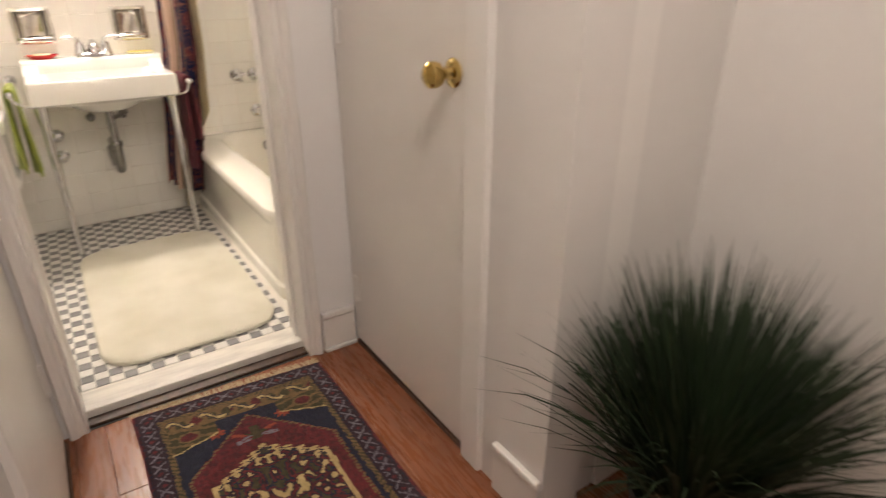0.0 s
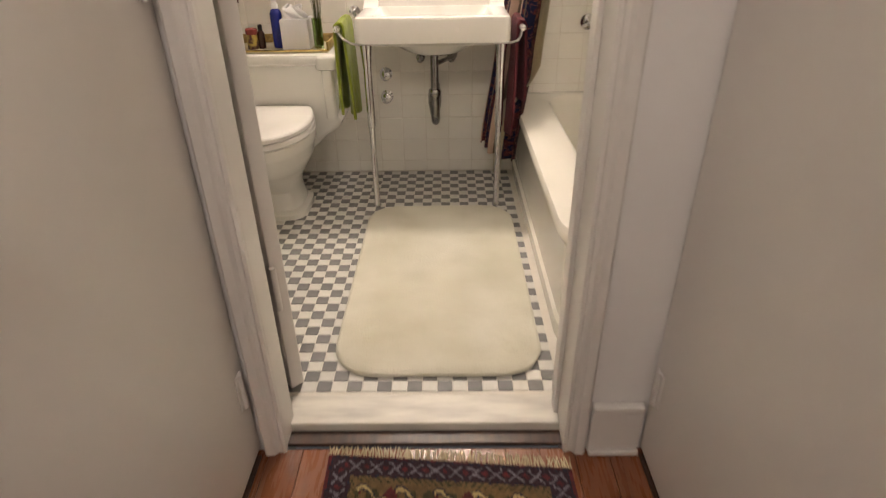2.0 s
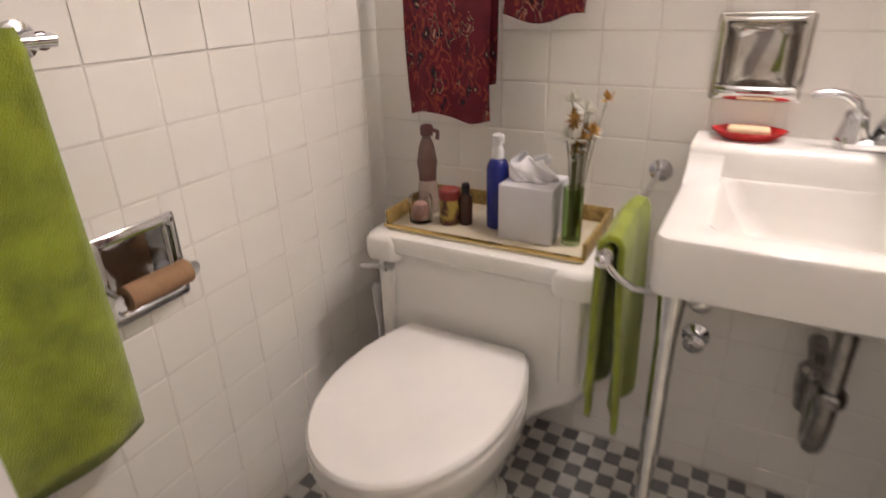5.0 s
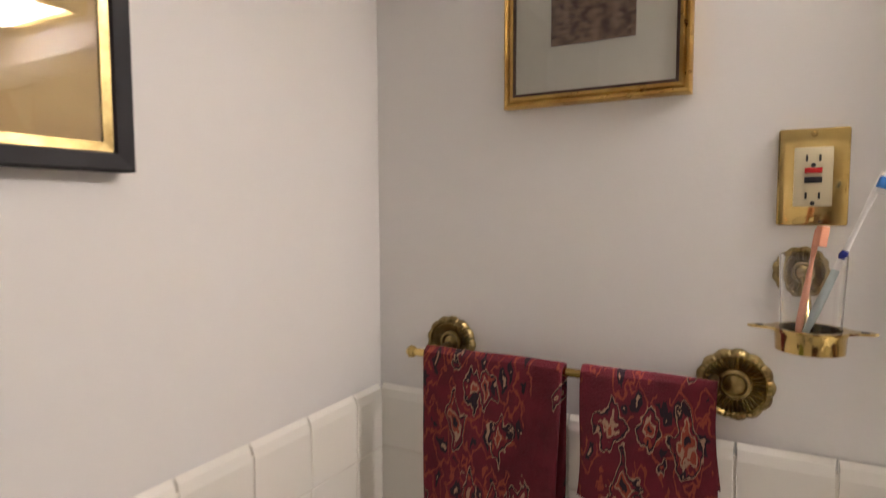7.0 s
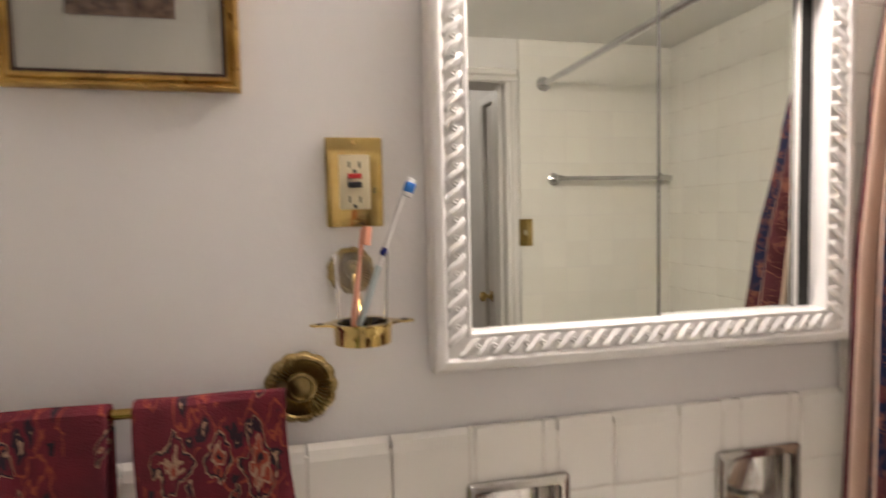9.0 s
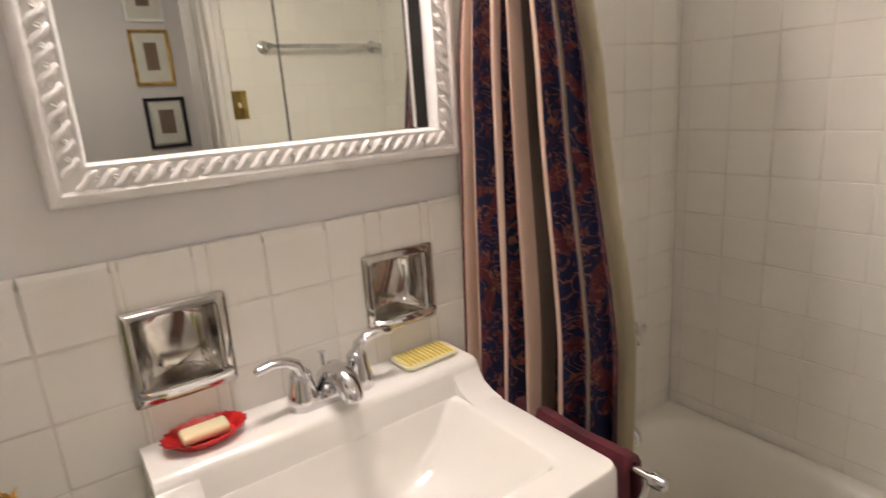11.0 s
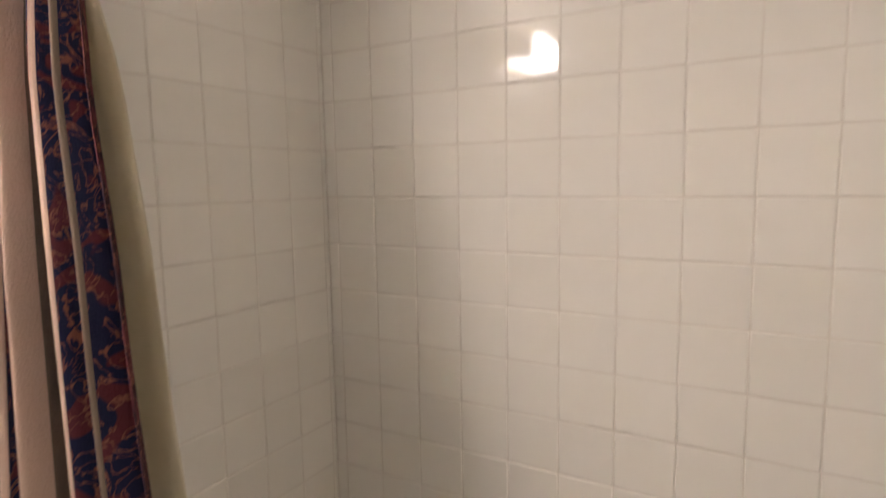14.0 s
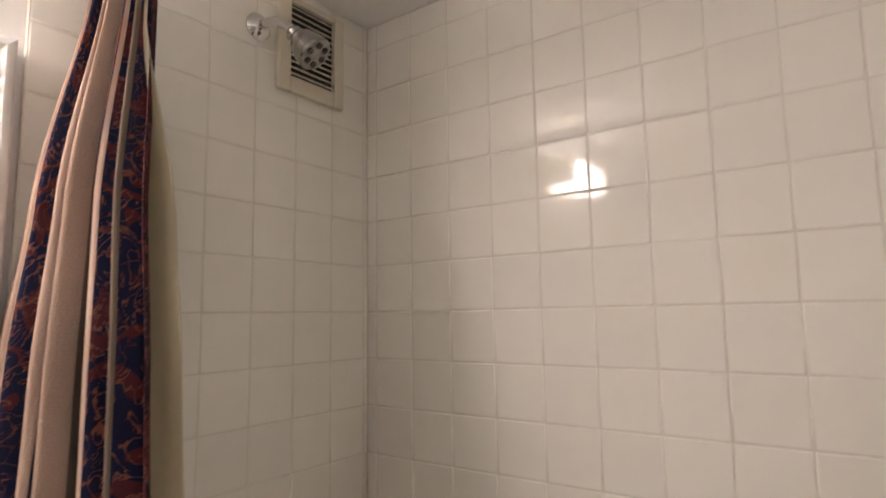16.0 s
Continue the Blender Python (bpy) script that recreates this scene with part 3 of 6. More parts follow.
# the bathroom door, folded back against the wall inside
bath_door = empty("door_3", "white painted bathroom door folded back against the wall", "door")
bath_door["kind"] = "structure"
bath_door.matrix_world = at(0.692, FRONT + 0.005, 0) @ Matrix.Rotation(radians(135), 4, "Z")
part("leaf", box(0.0, 0.64, -0.039, 0.0, 0.012, 1.975, 0.003), DOOR_PAINT, bath_door, smooth=False)
for z in (0.335, 1.05, 1.78):
    part("hinge", tube([(-0.007, -0.004, z - 0.06), (-0.007, -0.004, z + 0.06)], 0.0085, 10), TRIM_PAINT, bath_door)
for side in (0, 1):
    prof = [(0.030, 0.0), (0.032, 0.003), (0.028, 0.008), (0.014, 0.012), (0.011, 0.026), (0.014, 0.034), (0.025, 0.040), (0.0285, 0.052), (0.027, 0.064), (0.019, 0.071), (0.006, 0.074)]
    part("knob", lathe(prof, 28, at(0.57, -0.039 * (1 - side), 0.97) @ Matrix.Rotation(radians(90 if side == 0 else -90), 4, "X")), BRASS, bath_door, "polished brass door knob")

# ---- lamp above the mirror, added fill light in the hall ----
vanity = empty("vanity_light", "frosted glass box light with brass end caps above mirror", "lamp")
part("back_plate", box(0.86, 1.22, -0.016, 0.002, 1.915, 2.035, 0.004), BRASS, vanity)
part("diffuser", box(0.895, 1.185, -0.150, -0.0165, 1.925, 2.025, 0.012, 3), LAMP_GLASS, vanity, "glowing frosted glass diffuser")
for x in (0.885, 1.1855):
    part("end_cap", box(x, x + 0.0095, -0.155, -0.0165, 1.92, 2.03, 0.003), BRASS, vanity)
# glowing dish added under the ceiling, out of view, to brighten the hall
hall_fill = empty("hall_fill", "unseen glowing dish added to light the hall", "lamp")
part("fill_dish", lathe([(0.16, 0.0), (0.17, -0.03), (0.14, -0.07), (0.08, -0.095), (0.01, -0.10)], 32, at(0.98, -3.40, 2.458)), HALL_FILL, hall_fill, "glowing dish of the added hall light")

# ---- bathtub ----
tub = empty("bathtub", "built-in cream enamelled bathtub along the tiled wall", "bathtub")
TX0, TX1, TY0, TY1, TZ = 1.415, 2.172, -1.47, -0.008, 0.392


def rrect(x0, x1, y0, y1, z, r, seg=6):
    """A rounded rectangle ring; r is one radius or four (x1y1, x0y1, x0y0, x1y0)."""
    rs = r if isinstance(r, (list, tuple)) else [r] * 4
    out = []
    for (cx, cy, a0), rr in zip(((x1, y1, 0), (x0, y1, 90), (x0, y0, 180), (x1, y0, 270)), rs):
        px, py = cx + (-rr if cx == x1 else rr), cy + (-rr if cy == y1 else rr)
        for k in range(seg + 1):
            t = radians(a0 + 90 * k / seg)
            out.append((px + rr * math.cos(t), py + rr * math.sin(t), z))
    return out


O = [0.004, 0.004, 0.15, 0.004]
rings = [rrect(TX0 + 0.022, TX1, TY0 + 0.02, TY1, 0.0, [0.004, 0.004, 0.13, 0.004]),
         rrect(TX0 + 0.020, TX1, TY0 + 0.02, TY1, 0.055, [0.004, 0.004, 0.13, 0.004]),
         rrect(TX0 + 0.030, TX1, TY0 + 0.03, TY1, 0.065, [0.004, 0.004, 0.13, 0.004]),
         rrect(TX0 + 0.030, TX1, TY0 + 0.03, TY1, 0.30, [0.004, 0.004, 0.13, 0.004]),
         rrect(TX0 + 0.010, TX1, TY0 + 0.01, TY1, 0.335, O),
         rrect(TX0, TX1, TY0, TY1, 0.355, O),
         rrect(TX0, TX1, TY0, TY1, 0.375, O),
         rrect(TX0 + 0.006, TX1, TY0 + 0.006, TY1, TZ - 0.004, O),
         rrect(TX0 + 0.020, TX1, TY0 + 0.02, TY1, TZ, O),
         rrect(TX0 + 0.140, TX1 - 0.030, TY0 + 0.11, TY1 - 0.035, TZ + 0.002, 0.13),
         rrect(TX0 + 0.155, TX1 - 0.042, TY0 + 0.13, TY1 - 0.048, TZ - 0.006, 0.13),
         rrect(TX0 + 0.165, TX1 - 0.056, TY0 + 0.15, TY1 - 0.060, TZ - 0.035, 0.13),
         rrect(TX0 + 0.185, TX1 - 0.085, TY0 + 0.24, TY1 - 0.090, 0.18, 0.14),
         rrect(TX0 + 0.200, TX1 - 0.092, TY0 + 0.29, TY1 - 0.098, 0.09, 0.13),
         rrect(TX0 + 0.215, TX1 - 0.104, TY0 + 0.34, TY1 - 0.108, 0.045, 0.12),
         rrect(TX0 + 0.240, TX1 - 0.130, TY0 + 0.39, TY1 - 0.124, 0.022, 0.10),
         rrect(TX0 + 0.30, TX1 - 0.20, TY0 + 0.48, TY1 - 0.20, 0.018, 0.06)]
part("basin", loft(rings), TUB_ENAMEL, tub)
part("overflow_plate", lathe([(0.036, 0.0), (0.036, 0.004), (0.030, 0.010), (0.010, 0.012)], 24, at(1.853, -0.076, 0.303) @ Matrix.Rotation(radians(82), 4, "X")), WORN_CHROME, tub, "round worn chrome overflow plate")
part("trip_lever", tube([(1.853, -0.088, 0.308), (1.848, -0.102, 0.302), (1.842, -0.106, 0.288)], [0.007, 0.006, 0.008], 8), CHROME, tub)
part("drain", lathe([(0.030, 0.0), (0.030, 0.004), (0.022, 0.006), (0.005, 0.005)], 20, at(1.858, -0.172, 0.0215)), WORN_CHROME, tub, "chrome drain")
bm = box(TX0 + 0.03, TX1, FRONT + 0.014, TY0 + 0.026, 0.0, 0.36, 0.004)
structure("tub_ledge", bm, TILE_GLAZE, "tiled ledge at the end of the bathtub", "ledge")
tub_mat = part("bath_mat_rubber", lathe([(0.30, 0.0), (0.30, 0.004), (0.29, 0.006), (0.05, 0.006)], 40, at(1.858, -0.60, 0.0225) @ Matrix.Diagonal((0.54, 1.13, 1, 1))), RUBBER_MAT, None)
tagged(tub_mat, "tan oval rubber mat lying in the bathtub", "mat")

# tub fittings
fit_set = empty("tub_taps", "chrome bath taps with cross handles on tile", "tap")
for x in (1.742, 1.838, 1.938):
    v = part("valve", lathe([(0.034, 0.0), (0.034, 0.004), (0.026, 0.012), (0.014, 0.016), (0.012, 0.040), (0.015, 0.046), (0.015, 0.058), (0.004, 0.062)], 24, at(x, -0.008, 0.700) @ ALONG_Y), CHROME, fit_set)
    for k in range(4):
        a = radians(20 + 90 * k)
        part("spoke", tube([(x, -0.060, 0.700), (x + 0.034 * math.cos(a), -0.060, 0.700 + 0.034 * math.sin(a))], [0.006, 0.0085], 8), CHROME, v)
spout = empty("tub_spout", "chrome bath spout on the tiled wall", "spout")
part("flange", lathe([(0.036, 0.0), (0.036, 0.004), (0.028, 0.010), (0.018, 0.012)], 24, at(1.832, -0.008, 0.497) @ ALONG_Y), CHROME, spout)
part("pipe", tube([(1.832, -0.01, 0.497), (1.834, -0.06, 0.497), (1.838, -0.105, 0.490), (1.840, -0.128, 0.470), (1.841, -0.132, 0.452)], [0.021, 0.020, 0.019, 0.018, 0.017], 14), CHROME, spout)
shower = empty("shower_fixture", "old chrome shower head on a bent arm", "shower head")
part("flange", lathe([(0.030, 0.0), (0.030, 0.004), (0.020, 0.014), (0.013, 0.016)], 24, at(1.838, -0.008, 2.035) @ ALONG_Y), CHROME, shower)
part("arm", tube(arc((1.838, -0.01, 2.035), (1.842, -0.07, 2.045), (1.852, -0.10, 2.005)), 0.0105), CHROME, shower)
hm = look((1.853, -0.10, 2.003), (1.875, -0.165, 1.93)) @ Matrix.Rotation(radians(180), 4, "X")
head = part("head", lathe([(0.013, 0.0), (0.018, 0.008), (0.016, 0.018), (0.028, 0.034), (0.036, 0.060), (0.037, 0.078), (0.034, 0.082), (0.010, 0.083)], 28, hm), WORN_CHROME, shower)
for k in range(6):
    a = radians(60 * k)
    part("nozzle", lathe([(0.0065, 0.0), (0.0065, 0.003), (0.003, 0.0035)], 10, hm @ at(0.021 * math.cos(a), 0.021 * math.sin(a), 0.0815)), VENT_DARK, head)
vent = empty("wall_vent", "cream metal wall vent with dark slats above bathtub", "vent")
for b in ((1.885, 1.917, 1.917, 2.14), (2.047, 2.076, 1.917, 2.14)):
    part("frame_side", box(b[0], b[1], -0.022, -0.007, b[2], b[3], 0.003), VENT_CREAM, vent, smooth=False)
part("frame_bottom", box(1.9175, 2.0465, -0.022, -0.007, 1.917, 1.953, 0.003), VENT_CREAM, vent, smooth=False)
part("frame_top", box(1.9175, 2.0465, -0.022, -0.007, 2.126, 2.14, 0.003), VENT_CREAM, vent, smooth=False)
part("backing", box(1.9175, 2.0465, -0.0095, -0.0075, 1.9535, 2.1255), DARK, vent, smooth=False)
for k in range(12):
    z = 1.962 + 0.0140 * k
    bm = box(1.918, 2.046, -0.0045, 0.0045, -0.0012, 0.0012)
    bmesh.ops.transform(bm, matrix=at(0, -0.0155, z) @ Matrix.Rotation(radians(38), 4, "X"), verts=bm.verts)
    part("slat", bm, VENT_CREAM, vent, smooth=False)


def soap_niche(name, label, m, tray):
    """A chrome recessed soap holder in the x-z plane, its face towards -y."""
    d = empty(name, label, "soap dish")
    d.matrix_world = m
    w, h, f = 0.0775, 0.078, 0.0135
    bm = bmesh.new()
    a, c = rrect(-w, w, -h, h, 0, 0.006, 3), rrect(-w + f, w - f, -h + f, h - f, 0, 0.008, 3)
    prof = [(a, 0.0), (a, 0.004), (rrect(-w + 0.003, w - 0.003, -h + 0.003, h - 0.003, 0, 0.006, 3), 0.007), (c, 0.008), (c, 0.004)]
    for k in (0.002, 0.006, 0.014, 0.026):
        prof.append((rrect(-w + f + k, w - f - k, -h + f + k * 0.7, h - f - k * 0.7, 0, 0.008 + k * 0.6, 3), -0.006 - (0.022 if tray else 0.044) * math.sin(min(1, k / 0.026) * math.pi / 2)))
    loft([[(x, -y2, z) for x, z, _ in r] for r, y2 in prof], bm, False, True)
    part("frame", bm, STEEL if tray else NICHE_CHROME, d)
    part("tray", tube([(-w + f, -0.006, -h + f + 0.012)] + arc((-w + f, -0.016, -h + f + 0.010), (0, -0.034, -h + f + 0.008), (w - f, -0.016, -h + f + 0.010), 8) + [(w - f, -0.006, -h + f + 0.012)], 0.0065, 8), CHROME, d)
    if tray:
        part("grab_bar", tube([(-w + 0.004, -0.006, 0.05), (-w + 0.006, -0.042, 0.046), (w - 0.006, -0.042, 0.046), (w - 0.004, -0.006, 0.05)], 0.0075, 10), CHROME, d)
        part("bowl", loft([rrect(-0.055, 0.055, -0.045, 0.0, -0.055, 0.02), rrect(-0.062, 0.062, -0.052, 0.0, -0.012, 0.02), rrect(-0.058, 0.058, -0.048, 0.0, -0.012, 0.02), rrect(-0.050, 0.050, -0.040, -0.004, -0.050, 0.02)]), material("bowl_chrome", (0.62, 0.59, 0.61), 0.12, 1.0, scale=20), d)
    return d


soap_niche("soap_dish", "square chrome recessed soap dish above sink", at(0.857, -0.009, 0.988), False)
soap_niche("soap_dish", "square chrome recessed tumbler dish above sink", at(1.261, -0.009, 0.987), False)
soap_niche("soap_dish", "chrome recessed soap dish with grab bar in bath tile", at(2.169, -0.73, 0.625) @ turn_right, True)

# ---- shower curtain ----
rod = empty("curtain_rod", "chrome shower curtain rod across the bath", "rod")
RODX, RODZ = 1.56, 1.985
part("bar", tube([(RODX, -0.012, RODZ), (RODX, FRONT + 0.012, RODZ)], 0.0125, 14), CHROME, rod)
for y, s in ((-0.009, 1), (FRONT + 0.013, -1)):
    part("flange", lathe([(0.030, 0.0), (0.030, 0.006), (0.020, 0.018), (0.014, 0.02)], 20, at(RODX, y, RODZ) @ Matrix.Rotation(radians(90 * s), 4, "X")), CHROME, rod)


def lerp_table(table, z):
    for (z0, *a), (z1, *b) in zip(table, table[1:]):
        if z <= z0 and z >= z1:
            t = (z0 - z) / (z0 - z1)
            t = t * t * (3 - 2 * t) * 0.5 + t * 0.5
            return [p + (q - p) * t for p, q in zip(a, b)]
    return table[-1][1:]


EDGE = [(1.95, 1.505, -0.030, 1.560, -0.125), (1.60, 1.440, -0.032, 1.510, -0.222), (1.35, 1.410, -0.034, 1.496, -0.280), (0.90, 1.385, -0.04, 1.470, -0.370), (0.62, 1.33, -0.09, 1.445, -0.385), (0.20, 1.27, -0.16, 1.395, -0.37)]


def curtain_point(u, v):
    z = 1.95 - 1.75 * v + 0.012 * math.sin(9 * u) * v
    ax, ay, bx, by = lerp_table(EDGE, min(1.95, max(0.2, z)))
    t = u + 0.016 * math.sin(23 * u + 2 * v) + 0.010 * math.sin(41 * u)
    amp = (0.022 + 0.018 * v) * min(1, 8 * u, 8 * (1 - u)) * (1 + 0.35 * math.sin(13 * u + 1.3))
    w = amp * math.sin(2 * math.pi * 6.2 * t + 0.5 * math.sin(2.5 * v + u * 4))
    dx, dy = bx - ax, by - ay
    n = math.hypot(dx, dy)
    z += 0.02 * v * math.sin(5 * u)
    return (ax + dx * t + w * dy / n, ay + dy * t - w * dx / n, z)


curtain = tagged(cloth("shower_curtain", curtain_point, 220, 40, CURTAIN_CLOTH, thick=0.0018), "striped floral navy, rust and tan shower curtain bunched beside sink", "curtain")


def liner_point(u, v):
    z = 1.94 - 1.84 * v
    ax, ay, bx, by = lerp_table(EDGE, min(1.95, max(0.2, z)))
    k = min(1.0, max(0.0, (z - 0.42) / 0.15))
    px, py = bx + 0.022 * k + 0.0, by + 0.02
    w = 0.008 * math.sin(2 * math.pi * 3 * u) * (1 - u)
    k *= min(1.0, max(0.25, (1.95 - z) / 0.35))
    return (px - 0.0225 * (1 - u) + w - 0.050 * (1 - k) + 0.022 * u * k, py + 0.10 * (1 - u) - 0.018 * u, z)


liner = tagged(cloth("curtain_liner", liner_point, 40, 30, LINER, thick=0.0012), "cream vinyl shower liner hanging behind the curtain", "curtain")
for k in range(5):
    y = -0.040 - 0.022 * k - 0.004 * (k % 2)
    o = part("curtain_ring", tube([(RODX + 0.021 * math.cos(a), y, RODZ - 0.006 + 0.024 * math.sin(a)) for a in (2 * math.pi * i / 16 for i in range(17))], 0.0022, 6), WHITE_PLASTIC, None)
    tagged(o, "white plastic curtain ring on the rod", "ring", "curtain rings")

# ---- sink ----
sink = empty("sink", "white porcelain sink on chrome legs with raised back ledge", "sink")
SX0, SX1, SY0 = 0.768, 1.358, -0.465
rings = [rrect(1.00, 1.13, -0.31, -0.20, 0.622, 0.05), rrect(0.95, 1.18, -0.35, -0.15, 0.636, 0.09), rrect(0.88, 1.25, -0.39, -0.08, 0.672, 0.12),
         rrect(SX0 + 0.02, SX1 - 0.02, SY0 + 0.02, -0.004, 0.690, 0.02), rrect(SX0 + 0.004, SX1 - 0.004, SY0 + 0.004, -0.002, 0.698, 0.022), rrect(SX0, SX1, SY0, -0.002, 0.712, 0.024),
         rrect(SX0 + 0.002, SX1 - 0.002, SY0 + 0.002, -0.002, 0.780, 0.024), rrect(SX0 + 0.006, SX1 - 0.006, SY0 + 0.006, -0.002, 0.788, 0.022), rrect(SX0 + 0.014, SX1 - 0.014, SY0 + 0.014, -0.004, 0.791, 0.020),
         rrect(SX0 + 0.064, SX1 - 0.064, SY0 + 0.060, -0.120, 0.790, 0.022), rrect(SX0 + 0.068, SX1 - 0.068, SY0 + 0.064, -0.1285, 0.7885, 0.024), rrect(SX0 + 0.072, SX1 - 0.072, SY0 + 0.068, -0.130, 0.784, 0.026),
         rrect(SX0 + 0.092, SX1 - 0.092, SY0 + 0.086, -0.134, 0.740, 0.034), rrect(SX0 + 0.124, SX1 - 0.124, SY0 + 0.112, -0.140, 0.700, 0.045), rrect(SX0 + 0.152, SX1 - 0.152, SY0 + 0.134, -0.150, 0.680, 0.055), rrect(SX0 + 0.20, SX1 - 0.20, SY0 + 0.16, -0.175, 0.663, 0.05), rrect(1.045, 1.081, -0.275, -0.240, 0.656, 0.015)]
part("bowl", loft(rings), PORCELAIN, sink)
prof = [(-0.001, 0.786), (-0.001, 0.840), (-0.006, 0.846), (-0.108, 0.846), (-0.117, 0.842), (-0.122, 0.833), (-0.125, 0.808), (-0.128, 0.786)]


def ledge_rings():
    out = []
    for x, dz, dy in ((SX0 + 0.004, 0.0, 0.0), (SX0 + 0.0045, 1.0, 0.0), (SX1 - 0.0045, 1.0, 0.0), (SX1 - 0.004, 0.0, 0.0)):
        out.append([(x, y, 0.786 + (z - 0.786) * (0.97 if dz == 0 else 1)) for y, z in prof])
    return out


part("ledge", loft(ledge_rings()), PORCELAIN, sink)
for x in (SX0 + 0.004, SX1 - 0.064):     # scooped shoulders where the ledge meets the rim
    pr = [(-0.118, 0.786), (-0.118, 0.839), (-0.125, 0.823), (-0.140, 0.805), (-0.164, 0.794), (-0.190, 0.789), (-0.190, 0.786)]
    part("shoulder", loft([[(xx, y, z) for y, z in pr] for xx in (x, x + 0.06)]), PORCELAIN, sink)
part("drain", lathe([(0.022, 0.0), (0.022, 0.003), (0.016, 0.005), (0.004, 0.003)], 20, at(1.063, -0.258, 0.657)), CHROME, sink)
for x in (0.803, 1.326):
    leg = part("leg", tube([(x, -0.412, 0.0), (x, -0.412, 0.012), (x, -0.412, 0.018), (x, -0.412, 0.36), (x, -0.412, 0.365), (x, -0.412, 0.60), (x, -0.412, 0.66), (x, -0.412, 0.692)], [0.016, 0.016, 0.0125, 0.0125, 0.0165, 0.0165, 0.021, 0.025], 16), CHROME, sink, "chrome tubular leg")
for sx, x in ((-1, 0.803), (1, 1.326)):
    bx = x + sx * (0.092 if sx < 0 else 0.070)
    part("towel_arm", tube(arc((x, -0.42, 0.690), (x + sx * 0.03, -0.45, 0.690), (x + sx * 0.055, -0.468, 0.705), 5) + arc((x + sx * 0.06, -0.47, 0.710), (bx, -0.478, 0.73), (bx, -0.474, 0.755), 5), 0.0055, 10), CHROME, sink)
    bar = part("towel_bar", tube([(bx, -0.49, 0.757), (bx, -0.47, 0.757), (bx, -0.06, 0.757), (bx, -0.012, 0.757)], 0.0065, 12), CHROME, sink)
    part("bar_end", lathe([(0.006, 0.0), (0.0125, 0.004), (0.0135, 0.014), (0.011, 0.026), (0.004, 0.031)], 16, at(bx, -0.482, 0.757) @ ALONG_Y), CHROME, bar)
    part("wall_flange", lathe([(0.024, 0.0), (0.024, 0.004), (0.012, 0.010), (0.008, 0.012)], 16, at(bx, -0.009, 0.757) @ ALONG_Y), CHROME, bar)
# faucet
faucet = empty("faucet", "chrome two-handle faucet standing on sink ledge", "faucet")
part("base", loft([rrect(0.985, 1.145, -0.084, -0.034, z, 0.024) if z < 0.862 else rrect(0.995, 1.135, -0.078, -0.040, z, 0.018) for z in (0.8465, 0.852, 0.860, 0.866)]), CHROME, faucet)
part("spout", tube([(1.065, -0.052, 0.858), (1.065, -0.056, 0.880), (1.066, -0.078, 0.896), (1.067, -0.104, 0.900), (1.067, -0.126, 0.892), (1.067, -0.139, 0.878), (1.067, -0.141, 0.870)], [0.027, 0.026, 0.024, 0.022, 0.020, 0.018, 0.015], 18), CHROME, faucet)
part("lift_rod", tube([(1.065, -0.034, 0.862), (1.065, -0.030, 0.915), (1.065, -0.030, 0.921)], [0.003, 0.0035, 0.007], 10), CHROME, faucet)
for x, sx in ((1.012, -1), (1.118, 1)):
    h = part("handle_hub", lathe([(0.027, 0.0), (0.027, 0.007), (0.0235, 0.018), (0.0195, 0.038), (0.018, 0.050), (0.013, 0.056), (0.004, 0.058)], 24, at(x, -0.058, 0.858)), CHROME, faucet)
    bm = tube([(0, 0, 0.0), (sx * 0.006, 0, 0.020), (sx * 0.022, 0, 0.030), (sx * 0.046, 0, 0.033), (sx * 0.068, 0, 0.029), (sx * 0.074, 0, 0.026)], [0.011, 0.010, 0.0085, 0.0085, 0.0080, 0.004], 14)
    bmesh.ops.transform(bm, matrix=at(x, -0.060, 0.906) @ Matrix.Diagonal((1, 1.35, 1, 1)), verts=bm.verts)
    part("lever", bm, CHROME, h)
faucet.location = (0.010, -0.004, 0.0)
# soap in a red dish, yellow dish
red_dish = empty("soap_plate", "scalloped red plastic soap dish on sink ledge", "soap dish")


def scalloped(r0, z, k, seg=72, lobes=22):
    return [((r0 + k * math.cos(lobes * 2 * math.pi * i / seg)) * 1.25 * math.cos(2 * math.pi * i / seg), (r0 + k * math.cos(lobes * 2 * math.pi * i / seg)) * 0.86 * math.sin(2 * math.pi * i / seg), z) for i in range(seg)]


bm = loft([scalloped(0.034, 0.0, 0.0), scalloped(0.036, 0.002, 0.0005), scalloped(0.050, 0.016, 0.0025), scalloped(0.0505, 0.018, 0.0025), scalloped(0.048, 0.017, 0.002), scalloped(0.036, 0.005, 0.0005), scalloped(0.01, 0.004, 0.0)])
bmesh.ops.transform(bm, matrix=at(0.862, -0.052, 0.847), verts=bm.verts)
part("dish", bm, RED_PLASTIC, red_dish)
bm = box(-0.036, 0.036, -0.018, 0.018, 0.0, 0.016, 0.006, 3)
bmesh.ops.transform(bm, matrix=at(0.862, -0.052, 0.8535), verts=bm.verts)
tagged(part("soap_bar", bm, SOAP, None), "cream soap bar lying in red dish", "soap")
yd = empty("soap_tray", "clear yellow dimpled soap dish on sink ledge", "soap dish")
part("tray", loft([rrect(1.216, 1.338, -0.088, -0.016, z, 0.014) if k else rrect(1.220, 1.334, -0.084, -0.020, z, 0.014) for k, z in enumerate((0.8465, 0.851, 0.856))]), material("pale_plastic", (0.80, 0.77, 0.55), 0.15, scale=20), yd)
